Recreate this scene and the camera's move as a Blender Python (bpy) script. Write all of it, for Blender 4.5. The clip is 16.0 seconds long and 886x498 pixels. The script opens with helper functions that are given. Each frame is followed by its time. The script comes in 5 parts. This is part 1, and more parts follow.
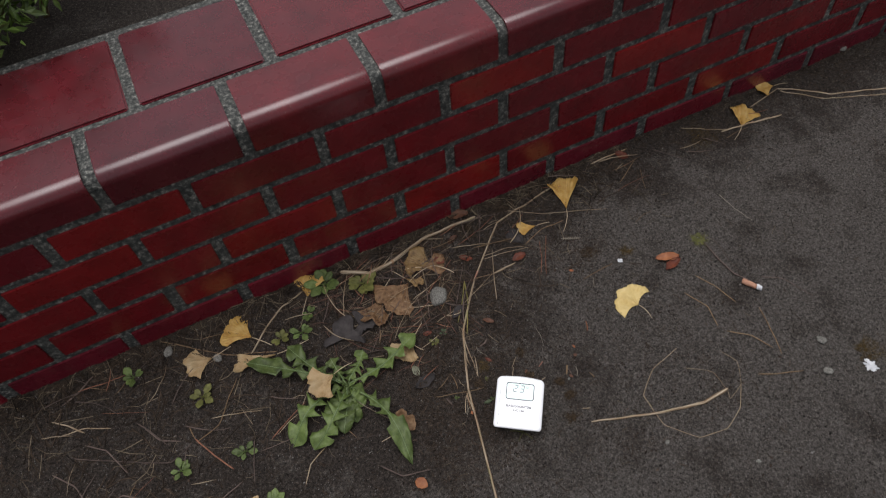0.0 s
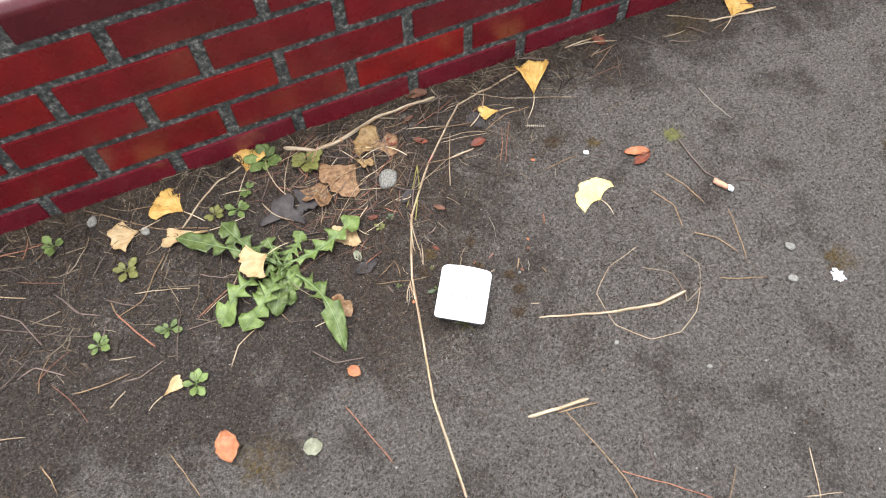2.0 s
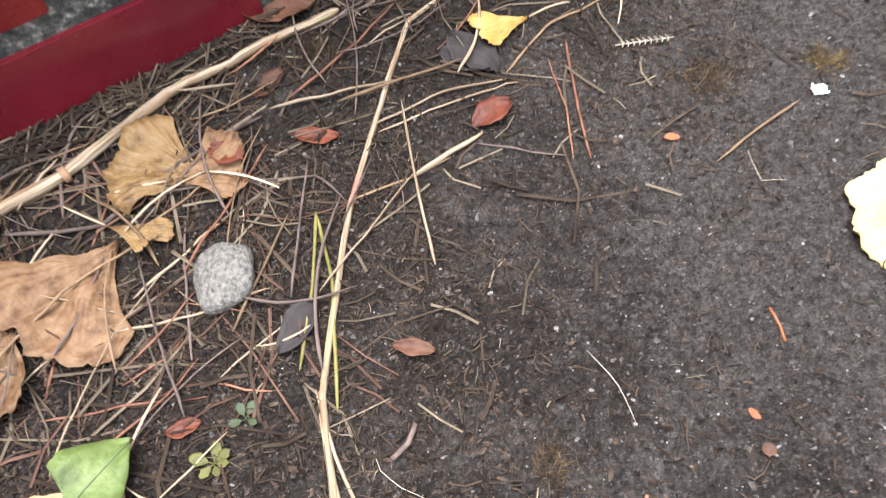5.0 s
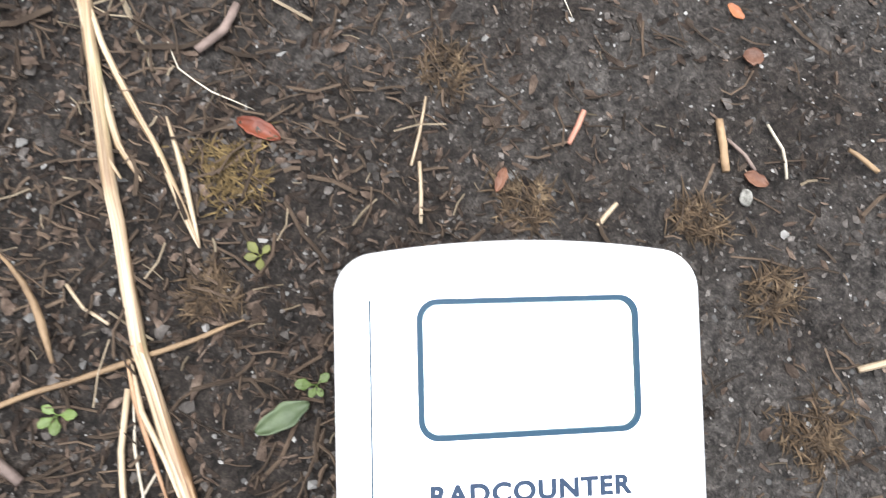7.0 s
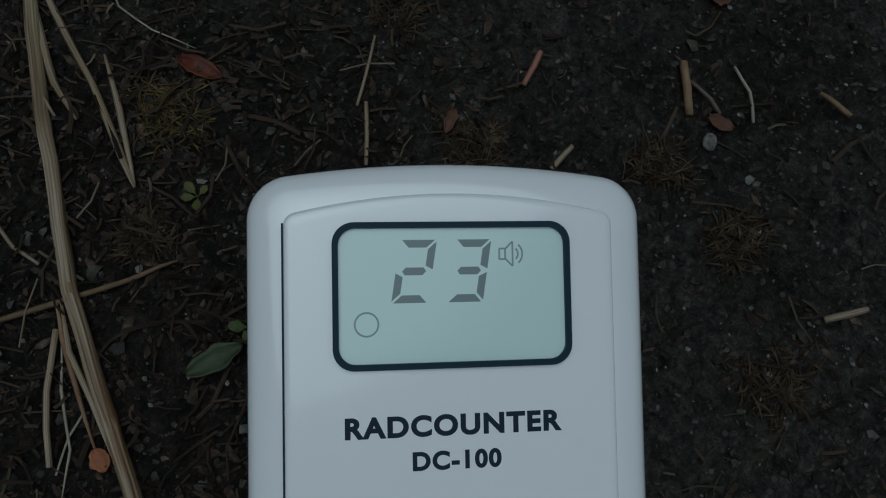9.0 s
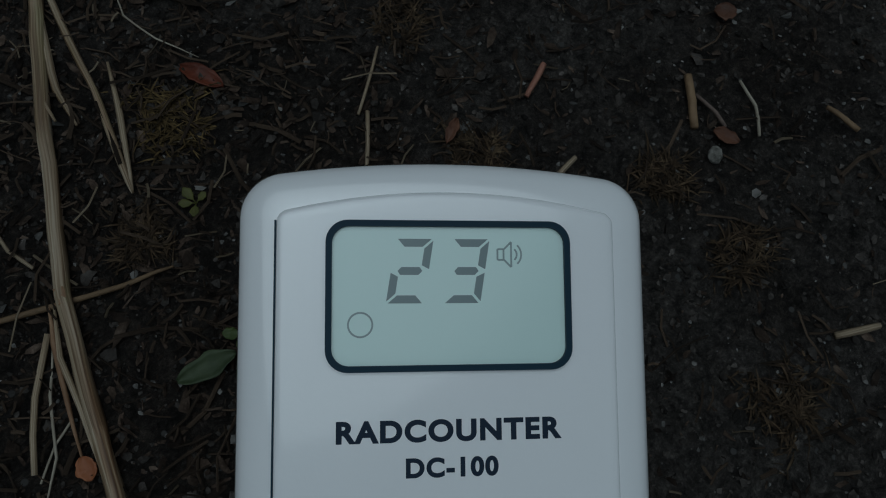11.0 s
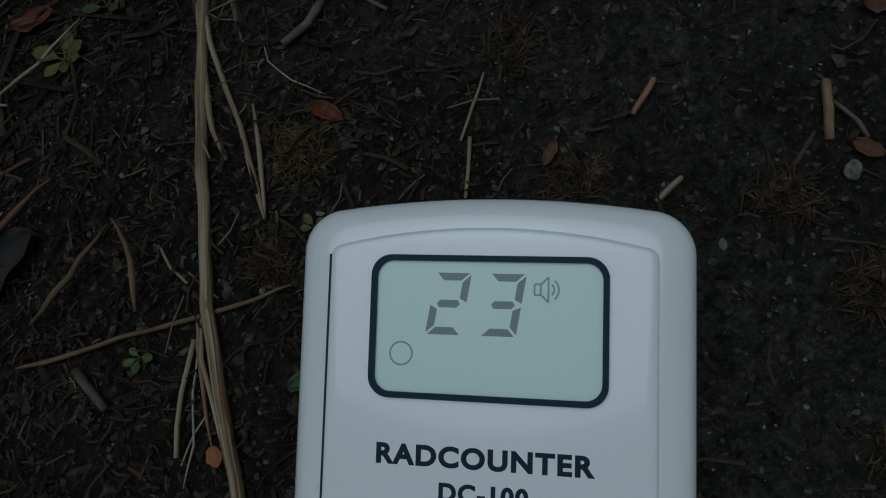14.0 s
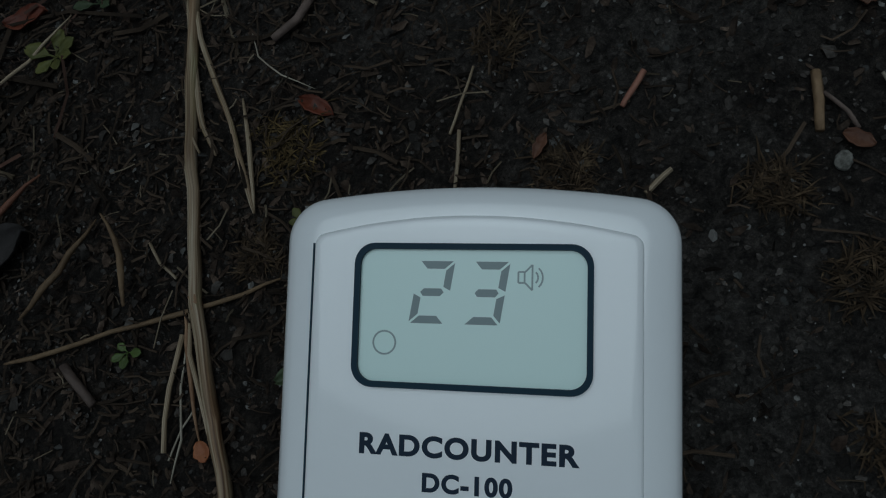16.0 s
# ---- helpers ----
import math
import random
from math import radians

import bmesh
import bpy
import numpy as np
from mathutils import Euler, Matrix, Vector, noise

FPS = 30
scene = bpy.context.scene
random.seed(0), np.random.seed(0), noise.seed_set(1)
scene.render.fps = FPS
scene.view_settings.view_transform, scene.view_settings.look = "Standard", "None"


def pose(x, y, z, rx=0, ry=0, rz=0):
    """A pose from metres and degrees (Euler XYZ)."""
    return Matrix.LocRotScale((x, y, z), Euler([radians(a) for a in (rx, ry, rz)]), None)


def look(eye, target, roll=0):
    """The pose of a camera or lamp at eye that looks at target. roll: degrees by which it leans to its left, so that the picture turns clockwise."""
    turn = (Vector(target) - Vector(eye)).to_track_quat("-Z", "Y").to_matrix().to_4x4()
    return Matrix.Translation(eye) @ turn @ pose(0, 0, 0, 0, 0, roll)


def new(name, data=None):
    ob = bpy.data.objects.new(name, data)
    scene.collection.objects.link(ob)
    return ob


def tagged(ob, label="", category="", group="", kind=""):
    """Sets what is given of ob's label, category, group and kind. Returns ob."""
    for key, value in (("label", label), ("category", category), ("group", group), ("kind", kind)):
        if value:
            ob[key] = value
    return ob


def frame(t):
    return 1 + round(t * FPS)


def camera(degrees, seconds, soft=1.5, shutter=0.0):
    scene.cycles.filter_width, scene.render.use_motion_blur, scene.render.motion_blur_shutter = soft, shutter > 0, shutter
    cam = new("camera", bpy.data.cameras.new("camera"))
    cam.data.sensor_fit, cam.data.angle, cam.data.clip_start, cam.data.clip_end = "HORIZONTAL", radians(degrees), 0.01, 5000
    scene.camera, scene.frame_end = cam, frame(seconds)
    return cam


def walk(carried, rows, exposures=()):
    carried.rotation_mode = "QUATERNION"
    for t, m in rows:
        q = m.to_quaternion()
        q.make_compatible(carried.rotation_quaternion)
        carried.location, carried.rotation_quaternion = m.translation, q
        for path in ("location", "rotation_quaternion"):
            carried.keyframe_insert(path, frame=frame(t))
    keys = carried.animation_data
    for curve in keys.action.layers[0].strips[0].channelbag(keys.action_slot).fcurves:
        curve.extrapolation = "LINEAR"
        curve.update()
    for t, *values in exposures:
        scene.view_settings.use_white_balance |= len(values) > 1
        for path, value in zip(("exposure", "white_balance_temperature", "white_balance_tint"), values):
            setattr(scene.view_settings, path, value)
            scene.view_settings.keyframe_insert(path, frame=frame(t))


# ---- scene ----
cam = camera(63.0, 16.0, soft=1.1, shutter=0.3)
PATH = [
    (0.0, look((0.2210, -0.8490, 1.1950), (0.4135, -0.3115, 0.3740), -6.90)),
    (0.5, look((0.2090, -0.8740, 1.1720), (0.4056, -0.3548, 0.3402), -6.10)),
    (1.0, look((0.2050, -0.8940, 1.1460), (0.4050, -0.4009, 0.2993), -3.90)),
    (1.5, look((0.2150, -0.8970, 1.1220), (0.4065, -0.4325, 0.2574), -2.40)),
    (2.0, look((0.2740, -0.8700, 1.0790), (0.4424, -0.4302, 0.1969), -2.60)),
    (2.5, look((0.2960, -0.7930, 0.9870), (0.4505, -0.3616, 0.0982), -2.20)),
    (3.0, look((0.2880, -0.6280, 0.8660), (0.4704, -0.1967, -0.0176), -3.90)),
    (3.2, look((0.3190, -0.5710, 0.8000), (0.5391, -0.1294, -0.0698), -4.70)),
    (5.3, look((0.4550, -0.3790, 0.3030), (0.6996, 0.0486, -0.5672), -4.80)),
    (5.5, look((0.4530, -0.3770, 0.2850), (0.6715, 0.0179, -0.6074), -5.40)),
    (6.0, look((0.4510, -0.3830, 0.2440), (0.6000, -0.1120, -0.7070), -6.20)),
    (6.5, look((0.4540, -0.4070, 0.2210), (0.5915, -0.1735, -0.7416), -4.00)),
    (7.0, look((0.4397, -0.4185, 0.1945), (0.6989, -0.2533, -0.7571), 22.19)),
    (7.5, look((0.4370, -0.4312, 0.1833), (0.7258, -0.2778, -0.7618), 27.54)),
    (8.0, look((0.4397, -0.4343, 0.1873), (0.7076, -0.2817, -0.7640), 24.76)),
    (8.5, look((0.4471, -0.4382, 0.1861), (0.6827, -0.2633, -0.7699), 17.93)),
    (9.0, look((0.4492, -0.4395, 0.1854), (0.6877, -0.2688, -0.7706), 19.42)),
    (11.5, look((0.4472, -0.4465, 0.1798), (0.7072, -0.2215, -0.7592), 14.90)),
    (12.0, look((0.4461, -0.4447, 0.1801), (0.7147, -0.2201, -0.7566), 15.67)),
    (12.5, look((0.4471, -0.4462, 0.1809), (0.7049, -0.2120, -0.7564), 13.34)),
    (13.0, look((0.4602, -0.4483, 0.1855), (0.6221, -0.1859, -0.7658), -1.75)),
    (13.5, look((0.4822, -0.4600, 0.1863), (0.4786, -0.0939, -0.7443), -32.15)),
    (14.0, look((0.4843, -0.4614, 0.1854), (0.4588, -0.0796, -0.7385), -34.43)),
    (14.5, look((0.4890, -0.4624, 0.1841), (0.4316, -0.0759, -0.7364), -39.05)),
    (15.0, look((0.4872, -0.4603, 0.1843), (0.4466, -0.0750, -0.7376), -36.42)),
    (15.5, look((0.4892, -0.4633, 0.1834), (0.4444, -0.0636, -0.7321), -36.94)),
    (16.0, look((0.4857, -0.4657, 0.1823), (0.4614, -0.0746, -0.7377), -34.32)),
]

walk(cam, PATH, exposures=[(0.0, 0.1, 6400, 14), (0.4, 1.0, 6350, 14), (1.0, 1.76, 6300, 12), (2.0, 1.98, 6300, 12), (3.2, 2.03, 6300, 16), (5.3, 2.3, 6250, 15), (6.2, 2.4, 6250, 14), (7.0, 2.22, 6200, 11),
                           (7.2, 1.1, 6000, 8), (7.5, -0.35, 5800, 4), (8.0, -1.38, 5500, -1), (8.5, -1.53, 5450, -2), (9.2, -1.74, 5450, -3), (11.3, -1.92, 5450, -3), (16.0, -1.86, 5450, -3)])

# ---- overcast daylight ----
world = bpy.data.worlds.new("overcast_sky")
scene.world = world
world.use_nodes = True
wn = world.node_tree.nodes
wl = world.node_tree.links
sky = wn.new("ShaderNodeTexSky")
sky.sky_type = "NISHITA"
sky.sun_disc = False
sky.sun_elevation, sky.sun_rotation = radians(84), radians(-30)
sky.dust_density, sky.air_density = 4.0, 1.0
grey = wn.new("ShaderNodeHueSaturation")
grey.inputs["Saturation"].default_value = 0.12
wl.new(sky.outputs[0], grey.inputs["Color"])
wl.new(grey.outputs[0], wn["Background"].inputs["Color"])
wn["Background"].inputs["Strength"].default_value = 0.11
sun = new("sun", bpy.data.lights.new("sun", "SUN"))
sun.data.energy, sun.data.angle, sun.data.color = 1.5, radians(50), (1.0, 0.98, 0.95)
sun.matrix_world = look((0.25, -0.08, 2.6), (0.4, -0.3, 0))


# ---- materials ----
def ramp_material(name, stops, scale=30.0, rough=0.8, bump=0.2, detail=6.0, bump_scale=None, vary=0.0, spec=0.3, island=False, sheen=0.0):
    """A noise-driven colour with fine relief; vary shifts the brightness from object to object or island to island."""
    m = bpy.data.materials.new(name)
    m.use_nodes = True
    nt = m.node_tree
    b = nt.nodes["Principled BSDF"]
    co = nt.nodes.new("ShaderNodeTexCoord")
    n1 = nt.nodes.new("ShaderNodeTexNoise")
    n1.inputs["Scale"].default_value, n1.inputs["Detail"].default_value, n1.inputs["Roughness"].default_value = scale, detail, 0.65
    nt.links.new(co.outputs["Object"], n1.inputs["Vector"])
    r = nt.nodes.new("ShaderNodeValToRGB")
    while len(r.color_ramp.elements) < len(stops):
        r.color_ramp.elements.new(0.5)
    for e, (p, c) in zip(r.color_ramp.elements, stops):
        e.position, e.color = p, (*c, 1)
    nt.links.new(n1.outputs["Fac"], r.inputs["Fac"])
    col = r.outputs["Color"]
    if vary:
        src = nt.nodes.new("ShaderNodeNewGeometry") if island else nt.nodes.new("ShaderNodeObjectInfo")
        mr = nt.nodes.new("ShaderNodeMapRange")
        mr.inputs["To Min"].default_value, mr.inputs["To Max"].default_value = 1 - vary, 1 + vary
        nt.links.new(src.outputs["Random Per Island" if island else "Random"], mr.inputs["Value"])
        hs = nt.nodes.new("ShaderNodeHueSaturation")
        nt.links.new(mr.outputs[0], hs.inputs["Value"])
        nt.links.new(col, hs.inputs["Color"])
        col = hs.outputs["Color"]
    nt.links.new(col, b.inputs["Base Color"])
    b.inputs["Roughness"].default_value = rough
    b.inputs["Specular IOR Level"].default_value = spec
    if bump:
        n2 = nt.nodes.new("ShaderNodeTexNoise")
        n2.inputs["Scale"].default_value, n2.inputs["Detail"].default_value = bump_scale or scale * 4, 8
        nt.links.new(co.outputs["Object"], n2.inputs["Vector"])
        bp = nt.nodes.new("ShaderNodeBump")
        bp.inputs["Strength"].default_value, bp.inputs["Distance"].default_value = bump, 0.002
        nt.links.new(n2.outputs["Fac"], bp.inputs["Height"])
        nt.links.new(bp.outputs[0], b.inputs["Normal"])
    return m


def soil_material():
    m = bpy.data.materials.new("soil")
    m.use_nodes = True
    nt = m.node_tree
    L = nt.links
    b = nt.nodes["Principled BSDF"]
    co = nt.nodes.new("ShaderNodeTexCoord")

    def noise_node(scale, detail=8, rough=0.7, dist=0.0):
        n = nt.nodes.new("ShaderNodeTexNoise")
        n.inputs["Scale"].default_value, n.inputs["Detail"].default_value, n.inputs["Roughness"].default_value = scale, detail, rough
        n.inputs["Distortion"].default_value = dist
        L.new(co.outputs["Object"], n.inputs["Vector"])
        return n

    def ramp(src, stops):
        r = nt.nodes.new("ShaderNodeValToRGB")
        while len(r.color_ramp.elements) < len(stops):
            r.color_ramp.elements.new(0.5)
        for e, (p, c) in zip(r.color_ramp.elements, stops):
            e.position, e.color = p, (*c, 1)
        L.new(src, r.inputs["Fac"])
        return r

    def mix(fac, a, c):
        x = nt.nodes.new("ShaderNodeMix")
        x.data_type = "RGBA"
        L.new(fac, x.inputs["Factor"])
        L.new(a, x.inputs[6])
        L.new(c, x.inputs[7])
        return x.outputs[2]

    patch = noise_node(9, 7, 0.68)
    grain = noise_node(620, 9, 0.9)
    mid = noise_node(210, 9, 0.82, 0.4)
    grey = ramp(mid.outputs["Fac"], [(0.37, (0.015, 0.0135, 0.012)), (0.50, (0.092, 0.083, 0.0745)), (0.66, (0.215, 0.197, 0.179))])
    brown = ramp(mid.outputs["Fac"], [(0.37, (0.007, 0.006, 0.005)), (0.52, (0.046, 0.038, 0.032)), (0.67, (0.135, 0.112, 0.094))])
    sep = nt.nodes.new("ShaderNodeSeparateXYZ")
    L.new(co.outputs["Object"], sep.inputs[0])

    def calc(op, p, q):
        x = nt.nodes.new("ShaderNodeMath")
        x.operation = op
        for k, v in enumerate((p, q)):
            if isinstance(v, (int, float)):
                x.inputs[k].default_value = v
            else:
                L.new(v, x.inputs[k])
        return x.outputs[0]

    # litter-brown on the dandelion side of the long straw and along the wall, grey trodden soil beyond
    side = calc("SUBTRACT", calc("MULTIPLY", calc("SUBTRACT", sep.outputs[0], 0.45), 0.94), calc("MULTIPLY", calc("ADD", sep.outputs[1], 0.3), 0.33))
    side = calc("MULTIPLY", calc("SUBTRACT", 0.13, side), 1.1)
    side = calc("MINIMUM", side, calc("MULTIPLY", calc("ADD", sep.outputs[1], 0.52), 1.2))
    foot = calc("MULTIPLY", calc("ADD", sep.outputs[1], 0.13), 1.6)
    both_ways = calc("MINIMUM", calc("MAXIMUM", side, foot), 0.14)
    pf = ramp(calc("ADD", patch.outputs["Fac"], calc("MAXIMUM", both_ways, -0.09)), [(0.43, (0, 0, 0)), (0.58, (1, 1, 1))])
    base = mix(pf.outputs["Color"], grey.outputs["Color"], brown.outputs["Color"])
    gr = ramp(grain.outputs["Fac"], [(0.34, (0.32, 0.32, 0.32)), (0.5, (1, 1, 1)), (0.64, (2.4, 2.35, 2.3))])
    mul = nt.nodes.new("ShaderNodeMix")
    mul.data_type, mul.blend_type = "RGBA", "MULTIPLY"
    mul.inputs["Factor"].default_value = 1.0
    L.new(base, mul.inputs[6])
    L.new(gr.outputs["Color"], mul.inputs[7])
    vor = nt.nodes.new("ShaderNodeTexVoronoi")
    vor.inputs["Scale"].default_value = 330
    L.new(co.outputs["Object"], vor.inputs["Vector"])
    hue = nt.nodes.new("ShaderNodeSeparateColor")
    L.new(vor.outputs["Color"], hue.inputs[0])
    pick = ramp(hue.outputs[0], [(0.90, (0, 0, 0)), (0.92, (1, 1, 1))])
    near = ramp(vor.outputs["Distance"], [(0.22, (1, 1, 1)), (0.32, (0, 0, 0))])
    both = nt.nodes.new("ShaderNodeMath")
    both.operation = "MULTIPLY"
    L.new(pick.outputs["Color"], both.inputs[0])
    L.new(near.outputs["Color"], both.inputs[1])
    pale = nt.nodes.new("ShaderNodeRGB")
    pale.outputs[0].default_value = (0.20, 0.195, 0.185, 1)
    L.new(mix(both.outputs[0], mul.outputs[2], pale.outputs[0]), b.inputs["Base Color"])
    b.inputs["Roughness"].default_value = 0.9
    b.inputs["Specular IOR Level"].default_value = 0.2
    add = nt.nodes.new("ShaderNodeMath")
    add.operation = "ADD"
    L.new(grain.outputs["Fac"], add.inputs[0])
    L.new(mid.outputs["Fac"], add.inputs[1])
    bp = nt.nodes.new("ShaderNodeBump")
    bp.inputs["Strength"].default_value, bp.inputs["Distance"].default_value = 1.0, 0.006
    L.new(add.outputs[0], bp.inputs["Height"])
    L.new(bp.outputs[0], b.inputs["Normal"])
    return m


def brick_material(name, stops, haze):
    """Glazed deep red brick: shade varies from brick to brick, with pits and dust."""
    m = bpy.data.materials.new(name)
    m.use_nodes = True
    nt = m.node_tree
    L = nt.links
    b = nt.nodes["Principled BSDF"]
    oi = nt.nodes.new("ShaderNodeObjectInfo")
    r = nt.nodes.new("ShaderNodeValToRGB")
    r.color_ramp.elements.new(0.35)
    r.color_ramp.elements.new(0.7)
    for e, (p, c) in zip(r.color_ramp.elements, stops):
        e.position, e.color = p, (*c, 1)
    L.new(oi.outputs["Random"], r.inputs["Fac"])
    co = nt.nodes.new("ShaderNodeTexCoord")
    shift = nt.nodes.new("ShaderNodeVectorMath")
    shift.operation = "ADD"
    L.new(co.outputs["Object"], shift.inputs[0])
    L.new(oi.outputs["Location"], shift.inputs[1])
    n1 = nt.nodes.new("ShaderNodeTexNoise")
    n1.inputs["Scale"].default_value, n1.inputs["Detail"].default_value = 14, 6
    L.new(shift.outputs[0], n1.inputs["Vector"])
    mr = nt.nodes.new("ShaderNodeMapRange")
    mr.inputs["From Min"].default_value, mr.inputs["From Max"].default_value = 0.3, 0.7
    mr.inputs["To Min"].default_value, mr.inputs["To Max"].default_value = 0.75, 1.25
    L.new(n1.outputs["Fac"], mr.inputs["Value"])
    hs = nt.nodes.new("ShaderNodeHueSaturation")
    L.new(r.outputs["Color"], hs.inputs["Color"])
    L.new(mr.outputs[0], hs.inputs["Value"])
    speck = nt.nodes.new("ShaderNodeTexNoise")
    speck.inputs["Scale"].default_value, speck.inputs["Detail"].default_value = 260, 3
    L.new(shift.outputs[0], speck.inputs["Vector"])
    sr = nt.nodes.new("ShaderNodeValToRGB")
    sr.color_ramp.elements[0].position, sr.color_ramp.elements[1].position = 0.70, 0.76
    L.new(speck.outputs["Fac"], sr.inputs["Fac"])
    dust = nt.nodes.new("ShaderNodeMix")
    dust.data_type = "RGBA"
    dust.inputs[7].default_value = (0.20, 0.13, 0.11, 1)
    L.new(sr.outputs["Color"], dust.inputs["Factor"])
    L.new(hs.outputs["Color"], dust.inputs[6])
    bloom = nt.nodes.new("ShaderNodeTexNoise")
    bloom.inputs["Scale"].default_value, bloom.inputs["Detail"].default_value = 6, 7
    L.new(shift.outputs[0], bloom.inputs["Vector"])
    br = nt.nodes.new("ShaderNodeMapRange")
    br.inputs["From Min"].default_value, br.inputs["From Max"].default_value = 0.48, 0.72
    br.inputs["To Min"].default_value, br.inputs["To Max"].default_value = haze * 0.3, haze
    L.new(bloom.outputs["Fac"], br.inputs["Value"])
    film_ = nt.nodes.new("ShaderNodeMix")
    film_.data_type = "RGBA"
    film_.inputs[7].default_value = (0.150, 0.040, 0.060, 1)
    L.new(br.outputs[0], film_.inputs["Factor"])
    L.new(dust.outputs[2], film_.inputs[6])
    L.new(film_.outputs[2], b.inputs["Base Color"])
    n2 = nt.nodes.new("ShaderNodeTexNoise")
    n2.inputs["Scale"].default_value, n2.inputs["Detail"].default_value = 40, 8
    L.new(shift.outputs[0], n2.inputs["Vector"])
    rr = nt.nodes.new("ShaderNodeMapRange")
    rr.inputs["To Min"].default_value, rr.inputs["To Max"].default_value = 0.14, 0.42
    L.new(n2.outputs["Fac"], rr.inputs["Value"])
    L.new(rr.outputs[0], b.inputs["Roughness"])
    bp = nt.nodes.new("ShaderNodeBump")
    bp.inputs["Strength"].default_value, bp.inputs["Distance"].default_value = 0.12, 0.002
    b.inputs["Coat Weight"].default_value, b.inputs["Coat Roughness"].default_value = 0.5, 0.22
    L.new(n2.outputs["Fac"], bp.inputs["Height"])
    L.new(bp.outputs[0], b.inputs["Normal"])
    return m


def plain(name, c, rough=0.4, spec=0.5, coat=0.0):
    m = bpy.data.materials.new(name)
    m.use_nodes = True
    b = m.node_tree.nodes["Principled BSDF"]
    b.inputs["Base Color"].default_value = (*c, 1)
    b.inputs["Roughness"].default_value = rough
    b.inputs["Specular IOR Level"].default_value = spec
    b.inputs["Coat Weight"].default_value = coat
    return m


M_SOIL = soil_material()
M_BRICK = brick_material("glazed_brick", [(0.0, (0.110, 0.0036, 0.0086)), (0.35, (0.136, 0.0039, 0.0080)), (0.7, (0.164, 0.0047, 0.0062)), (1.0, (0.190, 0.0066, 0.0062))], 0.07)
M_COPING = brick_material("glazed_coping", [(0.0, (0.062, 0.0028, 0.0070)), (0.35, (0.072, 0.0030, 0.0072)), (0.7, (0.084, 0.0034, 0.0070)), (1.0, (0.096, 0.0040, 0.0066))], 0.10)
# purplish reflections and dust, both put into the brick colour of the lowest courses
M_DUSTSHEEN = brick_material("brick_dust_and_sheen", [(0.0, (0.106, 0.0058, 0.0150)), (0.35, (0.116, 0.0062, 0.0156)), (0.7, (0.130, 0.0066, 0.0150)), (1.0, (0.146, 0.0073, 0.0142))], 0.18)
M_MORTAR = ramp_material("mortar", [(0.30, (0.0135, 0.0149, 0.0149)), (0.46, (0.0459, 0.0486, 0.0459)), (0.56, (0.105, 0.108, 0.0985)), (0.68, (0.338, 0.331, 0.297))], 150, 0.95, 1.0, 10, 420)
def straw_material():
    """Dry cereal stalk: fine lengthwise streaks, tan, pale and faintly green stretches, grey specks."""
    m = bpy.data.materials.new("straw")
    m.use_nodes = True
    nt = m.node_tree
    L = nt.links
    b = nt.nodes["Principled BSDF"]
    uv = nt.nodes.new("ShaderNodeUVMap")
    uv.uv_map = "along"

    def streak(su, sv, detail):
        mp = nt.nodes.new("ShaderNodeMapping")
        mp.inputs["Scale"].default_value = (su, sv, 1)
        n = nt.nodes.new("ShaderNodeTexNoise")
        n.inputs["Scale"].default_value, n.inputs["Detail"].default_value = 1.0, detail
        L.new(uv.outputs[0], mp.inputs["Vector"])
        L.new(mp.outputs[0], n.inputs["Vector"])
        return n.outputs["Fac"]

    def ramp(src, stops):
        r = nt.nodes.new("ShaderNodeValToRGB")
        while len(r.color_ramp.elements) < len(stops):
            r.color_ramp.elements.new(0.5)
        for e, (p, c) in zip(r.color_ramp.elements, stops):
            e.position, e.color = p, (*c, 1)
        L.new(src, r.inputs["Fac"])
        return r.outputs["Color"]

    fine = streak(9, 25, 5)
    pale = ramp(fine, [(0.34, (0.125, 0.080, 0.043)), (0.48, (0.285, 0.220, 0.140)), (0.64, (0.43, 0.365, 0.275))])
    tan = ramp(fine, [(0.34, (0.075, 0.038, 0.019)), (0.5, (0.205, 0.125, 0.066)), (0.66, (0.34, 0.25, 0.155))])
    green = ramp(fine, [(0.34, (0.11, 0.092, 0.034)), (0.5, (0.255, 0.225, 0.110)), (0.66, (0.39, 0.355, 0.225))])

    def mix(fac, p, q):
        x = nt.nodes.new("ShaderNodeMix")
        x.data_type = "RGBA"
        L.new(fac, x.inputs["Factor"])
        L.new(p, x.inputs[6])
        L.new(q, x.inputs[7])
        return x.outputs[2]

    c = mix(ramp(streak(1.2, 14, 3), [(0.45, (0, 0, 0)), (0.62, (1, 1, 1))]), pale, tan)
    c = mix(ramp(streak(0.7, 21, 2), [(0.56, (0, 0, 0)), (0.70, (1, 1, 1))]), c, green)
    oi = nt.nodes.new("ShaderNodeObjectInfo")
    mr = nt.nodes.new("ShaderNodeMapRange")
    mr.inputs["To Min"].default_value, mr.inputs["To Max"].default_value = 0.75, 1.15
    hs = nt.nodes.new("ShaderNodeHueSaturation")
    L.new(oi.outputs["Random"], mr.inputs["Value"])
    L.new(mr.outputs[0], hs.inputs["Value"])
    L.new(c, hs.inputs["Color"])
    L.new(hs.outputs[0], b.inputs["Base Color"])
    b.inputs["Roughness"].default_value, b.inputs["Specular IOR Level"].default_value = 0.5, 0.35
    bp = nt.nodes.new("ShaderNodeBump")
    bp.inputs["Strength"].default_value, bp.inputs["Distance"].default_value = 0.5, 0.0006
    L.new(fine, bp.inputs["Height"])
    L.new(bp.outputs[0], b.inputs["Normal"])
    return m


